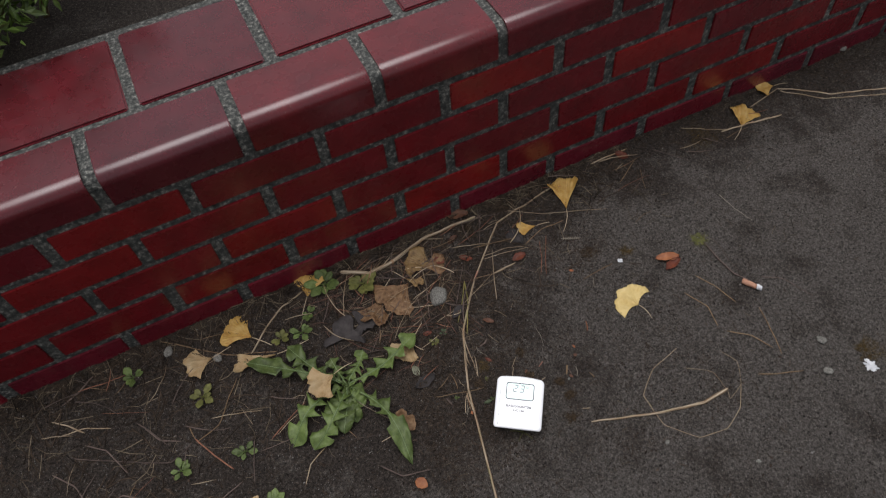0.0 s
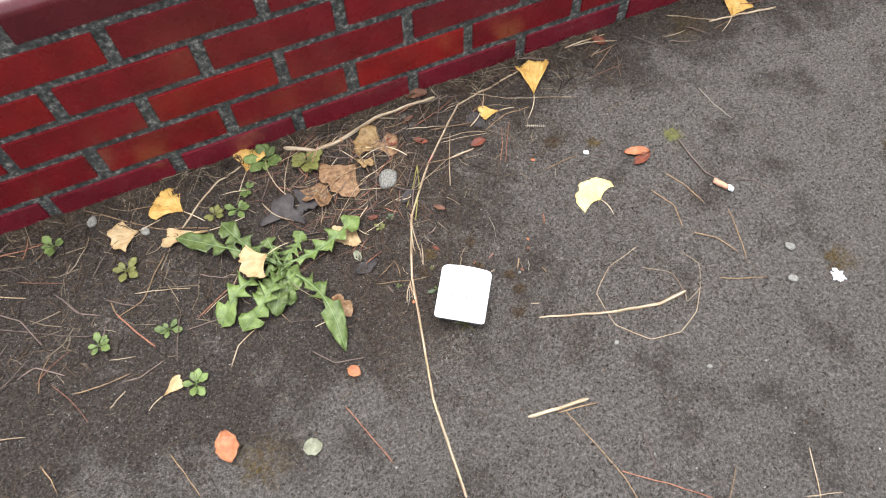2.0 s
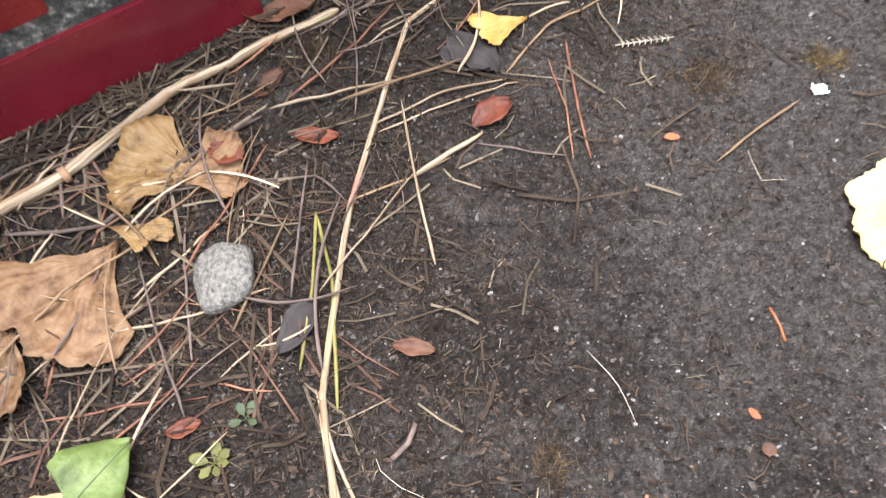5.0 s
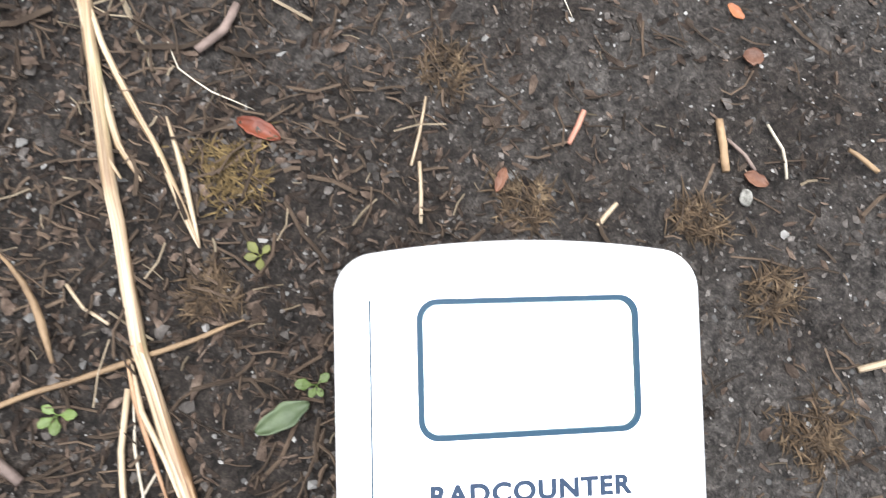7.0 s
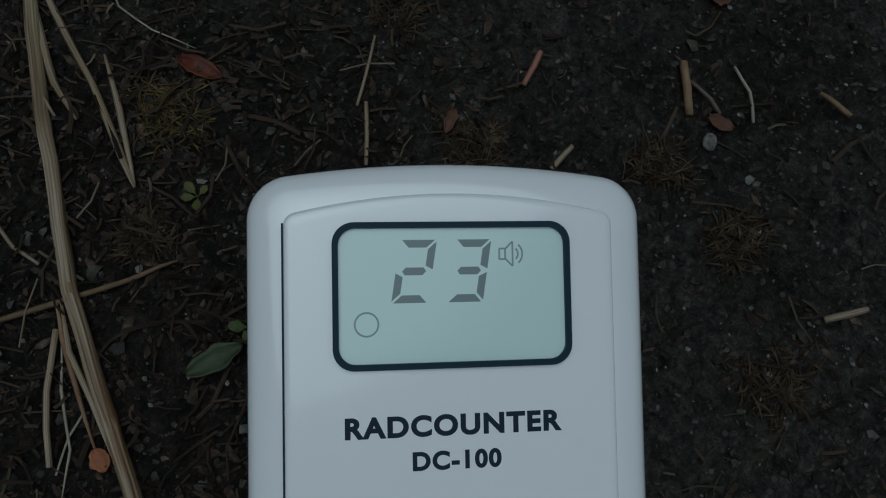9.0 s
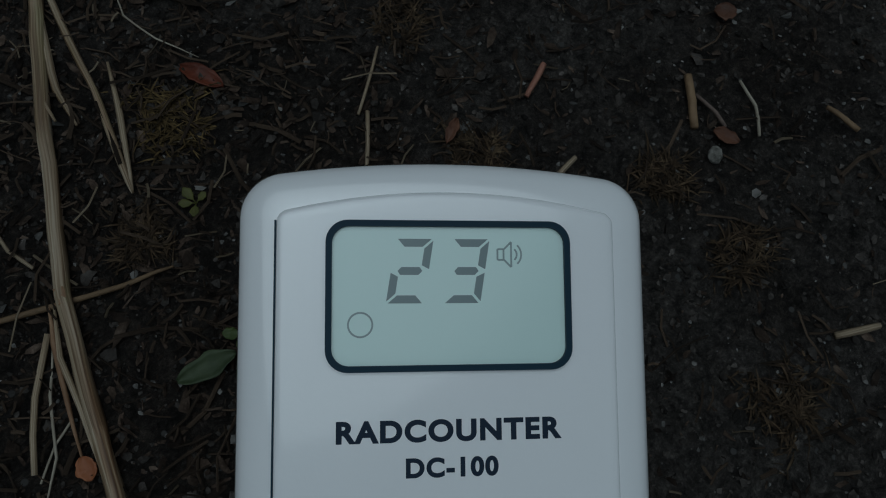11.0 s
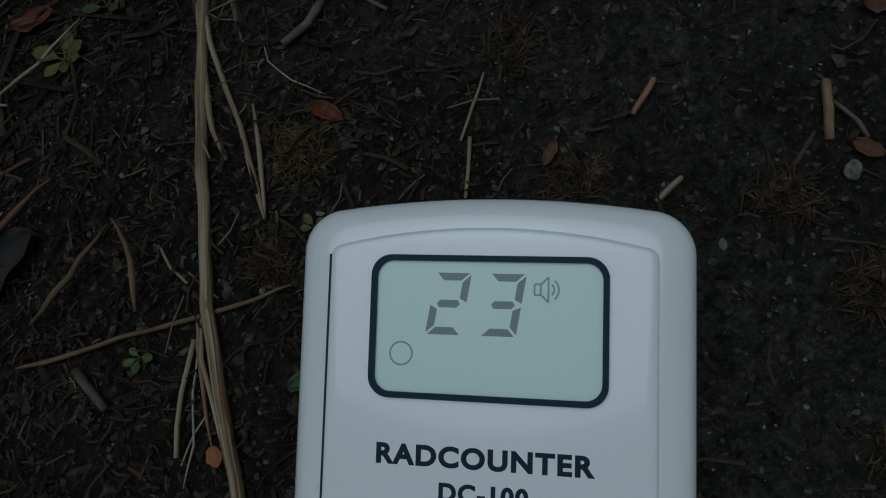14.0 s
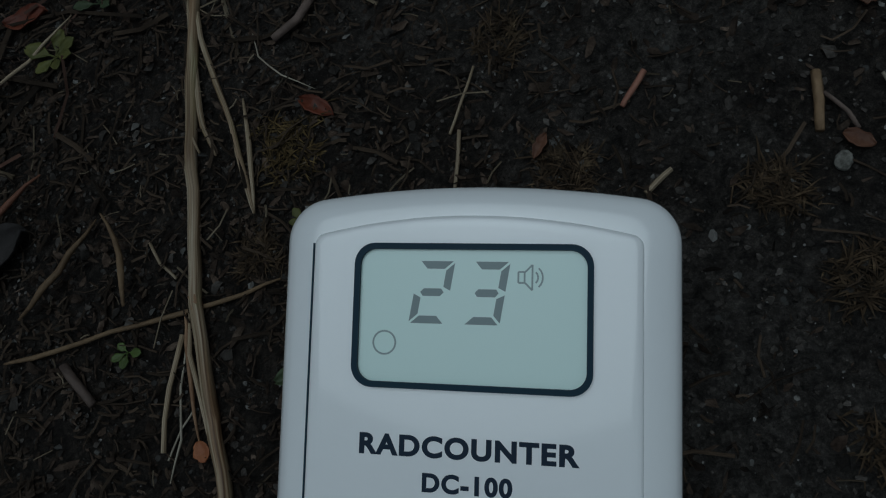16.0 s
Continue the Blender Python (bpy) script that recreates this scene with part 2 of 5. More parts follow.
M_STRAW = straw_material()
M_STALK = ramp_material("leaf_stalk", [(0.3, (0.31, 0.225, 0.13)), (0.5, (0.473, 0.387, 0.267)), (0.75, (0.577, 0.5, 0.378))], 60, 0.55, 0.25, 6, 500, 0.18)
M_NODE = ramp_material("straw_node", [(0.3, (0.16, 0.088, 0.048)), (0.7, (0.336, 0.216, 0.128))], 90, 0.6, 0.3, 6, 400)
M_TWIG = ramp_material("twig_bark", [(0.3, (0.0952, 0.0595, 0.0327)), (0.6, (0.202, 0.137, 0.0774))], 90, 0.7, 0.4, 6, 400, 0.3)
M_PURPLE = ramp_material("dead_stem", [(0.3, (0.0527, 0.038, 0.0322)), (0.6, (0.129, 0.0966, 0.0819))], 90, 0.75, 0.4, 6, 400, 0.3)
M_RUST = ramp_material("rust_stem", [(0.3, (0.105, 0.0385, 0.0245)), (0.6, (0.224, 0.105, 0.063))], 90, 0.65, 0.3, 6, 400, 0.25)
M_WHITE = ramp_material("pale_fibre", [(0.3, (0.20, 0.175, 0.135)), (0.6, (0.36, 0.325, 0.26))], 90, 0.6, 0.1)
M_PINK = ramp_material("pink_needle", [(0.3, (0.21, 0.091, 0.063)), (0.6, (0.364, 0.189, 0.133))], 90, 0.6, 0.1)
M_YELLOW = ramp_material("yellow_leaf", [(0.3, (0.27, 0.135, 0.030)), (0.5, (0.40, 0.245, 0.062)), (0.75, (0.47, 0.33, 0.12))], 45, 0.5, 0.3, 6, 300, 0.08)
M_CREAM = ramp_material("cream_yellow_leaf", [(0.3, (0.399, 0.279, 0.0936)), (0.5, (0.513, 0.387, 0.151)), (0.75, (0.57, 0.45, 0.202))], 35, 0.5, 0.3, 6, 300, 0.06)
M_GOLD = ramp_material("golden_leaf", [(0.33, (0.06, 0.032, 0.0144)), (0.46, (0.176, 0.108, 0.0416)), (0.70, (0.264, 0.18, 0.084))], 75, 0.5, 0.4, 6, 300, 0.1)
M_PALE = ramp_material("pale_leaf", [(0.28, (0.15, 0.0836, 0.0308)), (0.45, (0.299, 0.207, 0.101)), (0.75, (0.37, 0.286, 0.167))], 40, 0.55, 0.4, 6, 300, 0.08)
M_TAN = ramp_material("tan_leaf", [(0.3, (0.048, 0.0208, 0.0088)), (0.48, (0.136, 0.076, 0.036)), (0.72, (0.216, 0.14, 0.076))], 90, 0.6, 0.5, 7, 300, 0.15)
M_BROWN = ramp_material("brown_leaf", [(0.3, (0.0468, 0.0182, 0.0104)), (0.7, (0.14, 0.0676, 0.039))], 60, 0.6, 0.4, 7, 300, 0.2)
M_RUSTLEAF = ramp_material("rust_leaf", [(0.3, (0.055, 0.013, 0.007)), (0.7, (0.165, 0.045, 0.022))], 80, 0.55, 0.4, 7, 300, 0.15)
M_ORANGE = ramp_material("orange_leaf", [(0.3, (0.166, 0.0527, 0.0197)), (0.7, (0.319, 0.129, 0.0562))], 80, 0.55, 0.3, 7, 300, 0.1)
M_GREY = ramp_material("rotten_leaf", [(0.3, (0.0173, 0.0149, 0.0149)), (0.7, (0.0495, 0.0436, 0.0421))], 60, 0.8, 0.4, 7, 300, 0.2)
M_GREYGREEN = ramp_material("lichen_leaf", [(0.3, (0.084, 0.084, 0.0525)), (0.7, (0.196, 0.203, 0.147))], 90, 0.85, 0.5, 7, 300)
M_LEAF = ramp_material("green_leaf", [(0.3, (0.034, 0.052, 0.011)), (0.5, (0.074, 0.108, 0.028)), (0.75, (0.135, 0.178, 0.062))], 60, 0.5, 0.45, 6, 250, 0.3)
M_DULL = ramp_material("dull_green_leaf", [(0.3, (0.028, 0.042, 0.0196)), (0.7, (0.0672, 0.0896, 0.0448))], 90, 0.6, 0.3, 6, 250)
M_RIB = ramp_material("leaf_rib", [(0.3, (0.09, 0.146, 0.0506)), (0.7, (0.146, 0.191, 0.09))], 60, 0.5, 0.1)
M_OLIVE = ramp_material("olive_leaf", [(0.3, (0.0468, 0.052, 0.0114)), (0.7, (0.14, 0.14, 0.039))], 80, 0.6, 0.3, 6, 250, 0.15)
M_GRASSBLADE = ramp_material("yellow_grass", [(0.3, (0.10, 0.095, 0.022)), (0.7, (0.24, 0.21, 0.07))], 60, 0.55, 0.1)
M_MOSS = ramp_material("moss", [(0.3, (0.022, 0.015, 0.006)), (0.55, (0.066, 0.045, 0.018)), (0.75, (0.145, 0.105, 0.046))], 260, 0.85, 0.3, 6, 400, 0.7, 0.2, True)
M_DRY = ramp_material("dry_moss", [(0.3, (0.014, 0.009, 0.005)), (0.55, (0.042, 0.028, 0.016)), (0.75, (0.10, 0.073, 0.043))], 260, 0.85, 0.3, 6, 400, 0.7, 0.2, True)
M_HEDGE = ramp_material("hedge_leaf", [(0.3, (0.0198, 0.0546, 0.00744)), (0.7, (0.0992, 0.149, 0.0248))], 40, 0.45, 0.2, 6, 250, 0.5, 0.4, True)
M_STONE = ramp_material("stone", [(0.32, (0.0514, 0.0493, 0.0428)), (0.5, (0.154, 0.15, 0.133)), (0.68, (0.248, 0.244, 0.223))], 420, 0.9, 0.8, 8, 500, 0.12)
M_CRUMB = ramp_material("crumbs", [(0.35, (0.016, 0.014, 0.0125)), (0.6, (0.056, 0.050, 0.045)), (0.75, (0.11, 0.101, 0.093))], 160, 0.9, 0.4, 6, 700, 0.7, 0.15, True)
M_MULCH = ramp_material("mulch", [(0.35, (0.013, 0.0085, 0.006)), (0.55, (0.042, 0.030, 0.0225)), (0.72, (0.092, 0.070, 0.054))], 160, 0.85, 0.6, 6, 700, 0.8, 0.15, True)
M_RUSTLITTER = ramp_material("rust_litter", [(0.35, (0.0595, 0.0298, 0.0208)), (0.6, (0.129, 0.0744, 0.0546))], 25, 0.75, 0.2, 6, 400, 0.5, 0.2, True)
M_GRIT = ramp_material("grit", [(0.35, (0.06, 0.058, 0.054)), (0.6, (0.14, 0.136, 0.128))], 60, 0.8, 0.2, 6, 400, 0.8, 0.25, True)
M_CHAFF = ramp_material("chaff", [(0.35, (0.0199, 0.0137, 0.00935)), (0.6, (0.0578, 0.0416, 0.0289))], 25, 0.85, 0.2, 6, 400, 0.65, 0.2, True)
M_CHAFFPALE = ramp_material("pale_chaff", [(0.35, (0.0846, 0.0653, 0.0423)), (0.6, (0.173, 0.142, 0.0999))], 25, 0.75, 0.2, 6, 400, 0.5, 0.2, True)
M_PAPER = ramp_material("paper", [(0.3, (0.44, 0.456, 0.48)), (0.7, (0.64, 0.648, 0.664))], 60, 0.8, 0.3)
M_FILTER = ramp_material("filter", [(0.3, (0.33, 0.157, 0.096)), (0.7, (0.45, 0.255, 0.168))], 150, 0.7, 0.1)
M_CASE = ramp_material("white_plastic", [(0.3, (0.86, 0.88, 0.90)), (0.7, (0.89, 0.91, 0.93))], 30, 0.15, 0.02, 4, 900, 0, 0.5)
M_PANEL = ramp_material("white_panel", [(0.3, (0.90, 0.92, 0.94)), (0.7, (0.92, 0.94, 0.96))], 30, 0.18, 0.02, 4, 900, 0, 0.5)
for gloss in (M_CASE, M_PANEL):
    gloss.node_tree.nodes["Principled BSDF"].inputs["Coat Weight"].default_value = 1.0
    gloss.node_tree.nodes["Principled BSDF"].inputs["Coat Roughness"].default_value = 0.06
M_BEZEL = plain("navy_bezel", (0.012, 0.034, 0.056), 0.5, 0.15)
M_LCD = plain("lcd_glass", (0.70, 0.88, 0.84), 0.16, 0.6)
M_SEGMENT = plain("lcd_segment", (0.19, 0.25, 0.26), 0.3)
M_ICON = plain("lcd_icon", (0.27, 0.35, 0.35), 0.3)
M_PRINT = plain("dark_print", (0.014, 0.026, 0.048), 0.5, 0.15)


# ---- builders ----
def mesh_from(name, verts, faces, mat, smooth=True):
    me = bpy.data.meshes.new(name)
    me.from_pydata([tuple(v) for v in verts], [], faces)
    me.update()
    me.materials.append(mat)
    if smooth:
        me.polygons.foreach_set("use_smooth", [True] * len(me.polygons))
    return me


def part(name, me, parent, label=""):
    ob = new(name, me)
    ob.parent = parent
    if label:
        ob["label"] = label
    return ob


def relief(x, y):
    """Height of the soil: low lumps, a little litter heaped at the foot of the wall."""
    near = max(0.0, 1 - abs(y) / 0.10)
    h = 0.0035 * noise.noise(Vector((x * 9, y * 9, 0.3))) + 0.002 * noise.noise(Vector((x * 38, y * 38, 1.7)))
    h += 0.0012 * noise.noise(Vector((x * 120, y * 120, 4.1)))
    return h + 0.006 * near * (0.5 + noise.noise(Vector((x * 14, 2.0, 0.0))))


def tube(points, r0, r1, sides=6, ends=False):
    """Verts and faces of a tapering tube through 3D points; ends narrows its two tips."""
    pts = [Vector(p) for p in points]
    verts, faces = [], []
    n = len(pts)
    for i, p in enumerate(pts):
        d = (pts[min(i + 1, n - 1)] - pts[max(i - 1, 0)]).normalized()
        a = d.cross(Vector((0, 0, 1)))
        a = a.normalized() if a.length > 1e-4 else Vector((1, 0, 0))
        b = a.cross(d).normalized()
        r = r0 + (r1 - r0) * i / max(1, n - 1)
        if ends and n > 5:
            r *= min(1.0, 0.4 + 0.3 * min(i, n - 1 - i))
        for k in range(sides):
            t = 2 * math.pi * k / sides
            verts.append(p + (a * math.cos(t) + b * math.sin(t)) * r * (1 + 0.10 * math.sin(k * 2.3 + i)))
    for i in range(n - 1):
        for k in range(sides):
            k2 = (k + 1) % sides
            faces.append((i * sides + k, i * sides + k2, (i + 1) * sides + k2, (i + 1) * sides + k))
    faces.append(tuple(range(sides))[::-1])
    faces.append(tuple((n - 1) * sides + k for k in range(sides)))
    return verts, faces


def smooth_line(pts, step=0.006, sharp=0.3):
    """Catmull-Rom points along a plan polyline, about a step apart."""
    out = []
    P = [Vector((x, y)) for x, y in pts]
    for i in range(len(P) - 1):
        p0, p1, p2, p3 = P[max(i - 1, 0)], P[i], P[i + 1], P[min(i + 2, len(P) - 1)]
        m1, m2 = (p2 - p0) * 0.5 * sharp, (p3 - p1) * 0.5 * sharp
        k = max(2, int((p2 - p1).length / step))
        for j in range(k):
            t = j / k
            out.append((2 * t**3 - 3 * t**2 + 1) * p1 + (t**3 - 2 * t**2 + t) * m1 + (-2 * t**3 + 3 * t**2) * p2 + (t**3 - t**2) * m2)
    out.append(P[-1])
    return out


stem_count = 0


def along(me, sides, step):
    """Texture places for a tube: across it, mirrored at the far side, and along its length in metres."""
    idx = np.empty(len(me.loops), dtype=np.int32)
    me.loops.foreach_get("vertex_index", idx)
    across = np.abs((idx % sides) / sides - 0.5) * 2
    uv = np.column_stack((across, (idx // sides) * step))
    me.uv_layers.new(name="along").data.foreach_set("uv", uv.ravel().astype(np.float32))
    return me


def stem(name, pts, r, mat, label, category, r2, sharp=0.3, nodes=None, sheath=None):
    global stem_count
    stem_count += 1
    rnd = random.Random(stem_count)
    line = smooth_line(pts, 0.006, sharp)
    lift = 0.0006 + 0.0012 * rnd.random()
    ox, oy = line[0]
    v = []
    for i, p in enumerate(line):
        z = relief(p.x, p.y) + r * 0.8 + lift + 0.0016 * noise.noise(Vector((p.x * 30, p.y * 30, stem_count)))
        w = 0.0006 * noise.noise(Vector((p.x * 60, p.y * 60, stem_count + 9)))
        v.append((p.x - ox + w, p.y - oy + w, z))
    sides = 6 if r < 0.0015 else 9
    vs, fs = tube(v, r, r2, sides, True)
    ob = new(name, along(mesh_from(name, vs, fs, mat), sides, 0.006))
    ob.location = (ox, oy, 0)
    if sheath:
        # a reddish sheath round the stalk between two places
        i, j = (min(range(len(line)), key=lambda q: (line[q].x - x) ** 2 + (line[q].y - y) ** 2) for x, y in sheath)
        vs, fs = tube(v[i:j + 1], r * 1.10, r * 1.22, 9)
        part("sheath", mesh_from("sheath", vs, fs, M_PINK), ob, "reddish leaf sheath")
    if r > 0.0015 and len(pts) > 4:
        # swollen darker nodes where the stalk kinks
        for px_, py_ in (nodes or pts[2:-2]):
            i = min(range(1, len(line) - 1), key=lambda q: (line[q].x - px_) ** 2 + (line[q].y - py_) ** 2)
            a, b = Vector(v[i - 1]), Vector(v[i + 1])
            c, d = Vector(v[i]), (b - a).normalized() * 0.0022
            vs, fs = tube([c - d, c - d * 0.5, c, c + d * 0.5, c + d], r * 1.16, r * 1.16, 9)
            part("node", mesh_from("node", vs, fs, M_NODE), ob, "brownish swollen node")
    return tagged(ob, label, category)


def sheet(nu, nv, f, thick):
    """A thin solid sheet: f(u, v) gives its upper face for u, v in 0..1."""
    top = [Vector(f(i / (nu - 1), j / (nv - 1))) for i in range(nu) for j in range(nv)]
    low = [p - Vector((0, 0, thick)) for p in top]
    N = len(top)
    faces = []
    for i in range(nu - 1):
        for j in range(nv - 1):
            a, b, c, d = i * nv + j, (i + 1) * nv + j, (i + 1) * nv + j + 1, i * nv + j + 1
            faces += [(a, b, c, d), (N + d, N + c, N + b, N + a)]
    rim = [i * nv for i in range(nu)] + [(nu - 1) * nv + j for j in range(1, nv)] + [i * nv + nv - 1 for i in range(nu - 2, -1, -1)] + [j for j in range(nv - 2, 0, -1)]
    for k in range(len(rim)):
        a, b = rim[k], rim[(k + 1) % len(rim)]
        faces.append((b, a, N + a, N + b))
    return top + low, faces


def lay(ob, xy, angle, lift):
    ob.matrix_world = pose(xy[0], xy[1], relief(*xy) + lift, 0, 0, angle)


leaf_count = 0


def ginkgo_leaf(xy, angle, size, mat, label, spread=50, curl=0.12, lift=0.0035, notch=None):
    """A fan blade on a slender stalk, its outer edge wavy and notched."""
    global leaf_count
    leaf_count += 1
    s = leaf_count * 1.37
    rnd = random.Random(leaf_count)
    cut = 0.03 + 0.15 * rnd.random() if notch is None else notch
    tilt = (rnd.random() - 0.5) * 0.25

    def f(u, v):
        a = (u * 2 - 1) * radians(spread) * (0.50 + 0.50 * v ** 0.8)
        edge = 1 + 0.03 * math.sin(a * 9 + s) + 0.10 * noise.noise(Vector((a * 4, s, 0))) + 0.04 * noise.noise(Vector((a * 19, s, 3)))
        edge -= cut * math.exp(-((a + 0.1 * math.sin(s)) / 0.10) ** 2)
        edge *= 1 - 0.16 * abs(u * 2 - 1) ** 3
        r = size * edge * (0.04 + 0.96 * v)
        z = size * (curl * (v ** 2) * abs(math.sin(a * 1.3 + s)) + 0.045 * v * math.sin(a * 7 + s * 2) + tilt * (u - 0.5) * v)
        z += 0.010 * size * math.sin(u * 94) * v + 0.16 * size * v * noise.noise(Vector((u * 3, v * 3, s))) + 0.05 * size * noise.noise(Vector((u * 9, v * 9, s)))
        return (r * math.cos(a), r * math.sin(a), max(z, 0.25 * z - 0.0008))

    ob = new("ginkgo_leaf")
    vs, fs = sheet(61, 12, f, 0.0005)
    part("blade", mesh_from("blade", vs, fs, mat), ob)
    bend = (rnd.random() - 0.5) * 0.6
    line = [(-size * 0.75 * t, size * 0.75 * bend * t * t, 0.0006 + 0.003 * math.sin(t * 3)) for t in (0, 0.2, 0.4, 0.6, 0.8, 1)]
    vs, fs = tube(line, 0.0008, 0.0006, 5)
    part("stalk", mesh_from("stalk", vs, fs, M_STALK), ob, "thin pale stalk")
    lay(ob, xy, angle, lift)
    return tagged(ob, label, "leaf", "fallen ginkgo leaves")


def oval_leaf(xy, angle, size, mat, label, wide=0.5, lift=0.0022):
    global leaf_count
    leaf_count += 1
    s = leaf_count * 2.11

    def f(u, v):
        w = math.sin(math.pi * min(1, max(0, u * 0.96 + 0.02))) ** 0.7
        w *= 1 + 0.25 * noise.noise(Vector((u * 6, s, v * 2)))
        x = size * u
        y = size * wide * 0.5 * w * (v * 2 - 1)
        z = size * (0.10 * (v * 2 - 1) ** 2 + 0.06 * math.sin(u * 6 + s) * (1 - u)) + 0.03 * size * noise.noise(Vector((u * 9, v * 9, s)))
        return (x, y, max(z, -0.0012))

    vs, fs = sheet(17, 7, f, 0.0005)
    ob = new("leaf", mesh_from("leaf", vs, fs, mat))
    lay(ob, xy, angle, lift)
    return tagged(ob, label, "leaf")


def lobed_leaf(xy, angle, size, mat, label, lift=0.003):
    """A crumpled leaf with three uneven pointed lobes."""
    global leaf_count
    leaf_count += 1
    s = leaf_count * 1.91

    def f(u, v):
        a = (u * 2 - 1) * radians(115)
        r = size * (0.55 + 0.45 * abs(math.cos(a * 1.55)) ** 1.4 + 0.16 * noise.noise(Vector((a * 5, s, 0))))
        r *= v * (1 - 0.2 * abs(u * 2 - 1))
        z = size * (0.16 * v * noise.noise(Vector((u * 4, v * 3, s))) + 0.10 * v * v * abs(math.sin(a * 2.2)) + 0.04)
        return (r * math.cos(a), r * math.sin(a), z)

    vs, fs = sheet(45, 9, f, 0.0005)
    ob = new("leaf", mesh_from("leaf", vs, fs, mat))
    lay(ob, xy, angle, lift)
    return tagged(ob, label, "leaf")


def weed(xy, size, mat, label, count):
    """A rosette of small spoon-shaped leaves on short stalks."""
    global leaf_count
    leaf_count += 1
    rnd = random.Random(leaf_count)
    ob = new("weed")
    ob.matrix_world = pose(xy[0], xy[1], relief(*xy), 0, 0, rnd.random() * 360)
    for k in range(count):
        ln = size * (0.7 + 0.5 * rnd.random())
        up = 0.25 + 0.5 * rnd.random()
        s = rnd.random() * 9

        def f(u, v):
            w = 0.10 + 0.9 * math.sin(math.pi * min(1, max(0, (u - 0.25) / 0.75))) ** 0.8 if u > 0.25 else 0.10
            if u > 0.97:
                w = 0.12
            x = ln * u
            y = ln * 0.28 * w * (v * 2 - 1) * (1 + 0.12 * math.sin(u * 20 + s))
            z = ln * (up * u - 0.45 * up * u * u + 0.05 * (v * 2 - 1) ** 2) + 0.001
            return (x, y, z)

        vs, fs = sheet(11, 5, f, 0.0004)
        p = part("leaf", mesh_from("leaf", vs, fs, mat), ob)
        p.rotation_euler = (0, 0, k * 2.4 + rnd.random() * 0.4)
    return tagged(ob, label, "weed", "small weeds")


def dandelion(xy, tips):
    """A flat rosette of long toothed leaves, each with a pale midrib."""
    ob = new("dandelion")
    ob.matrix_world = pose(xy[0], xy[1], relief(*xy))
    for k, (tx, ty) in enumerate(tips):
        dx, dy = tx - xy[0], ty - xy[1]
        ln = math.hypot(dx, dy)
        bend = 0.12 * math.sin(k * 2.7)
        wide = (0.0215 if ln > 0.12 else 0.0165) * (0.85 if k in (0, 3) else 1) * (1 + 0.12 * math.sin(k * 5.1))
        up = 0.20 if k in (5, 7, 8) else 0.13

        def spine(u):
            return Vector((ln * u, ln * bend * math.sin(math.pi * u), 0.003 + ln * up * math.sin(math.pi * min(1, u * 0.9 + 0.06)) * 0.8 + 0.004 * math.sin(u * 7 + k)))

        lobes = 6.0 if ln > 0.12 else 5.0
        end = 0.62 if k in (0, 3) else 0.80
        smooth = k > 7

        def f(u, v):
            c = spine(u)
            edge = 1 if v > 0.5 else -1
            wob = 0.35 * noise.noise(Vector((u * 6, edge * 3.0, k * 1.7)))
            saw = (u * lobes + 0.2 * k + (0.3 if edge > 0 else 0.0) + wob) % 1.0
            lobe = 0.20 + 1.0 * saw ** 2.0 if u < end and not smooth else 0.95
            lobe *= 1 + 0.10 * noise.noise(Vector((u * 30, edge * 5.0, k)))
            env = (0.14 + 0.86 * min(1, u / 0.55)) * (1 - max(0, (u - end) / (1 - end)) ** 2.4 * 0.96)
            w = wide * env * lobe
            off = (v * 2 - 1) * w
            back = (0.016 * lobe * abs(v * 2 - 1) ** 1.5 if u < end and not smooth else 0) * min(1, (end - u) / 0.08)
            ruffle = 0.0035 * math.sin(u * 31 + v * 5 + k) * abs(v * 2 - 1)
            return (c.x - back, c.y + off, c.z + 0.22 * abs(off) + ruffle)

        vs, fs = sheet(72, 7, f, 0.0005)
        lf = part("leaf", mesh_from("leaf", vs, fs, M_LEAF), ob, "toothed green leaf")
        lf.rotation_euler = (0, 0, math.atan2(dy, dx))
        vs, fs = tube([spine(t / 14) + Vector((0, 0, 0.0004)) for t in range(15)], 0.0016, 0.0005, 5)
        part("midrib", mesh_from("midrib", vs, fs, M_RIB), lf, "pale green midrib")
    return tagged(ob, "green dandelion rosette with toothed leaves on bare soil", "dandelion")


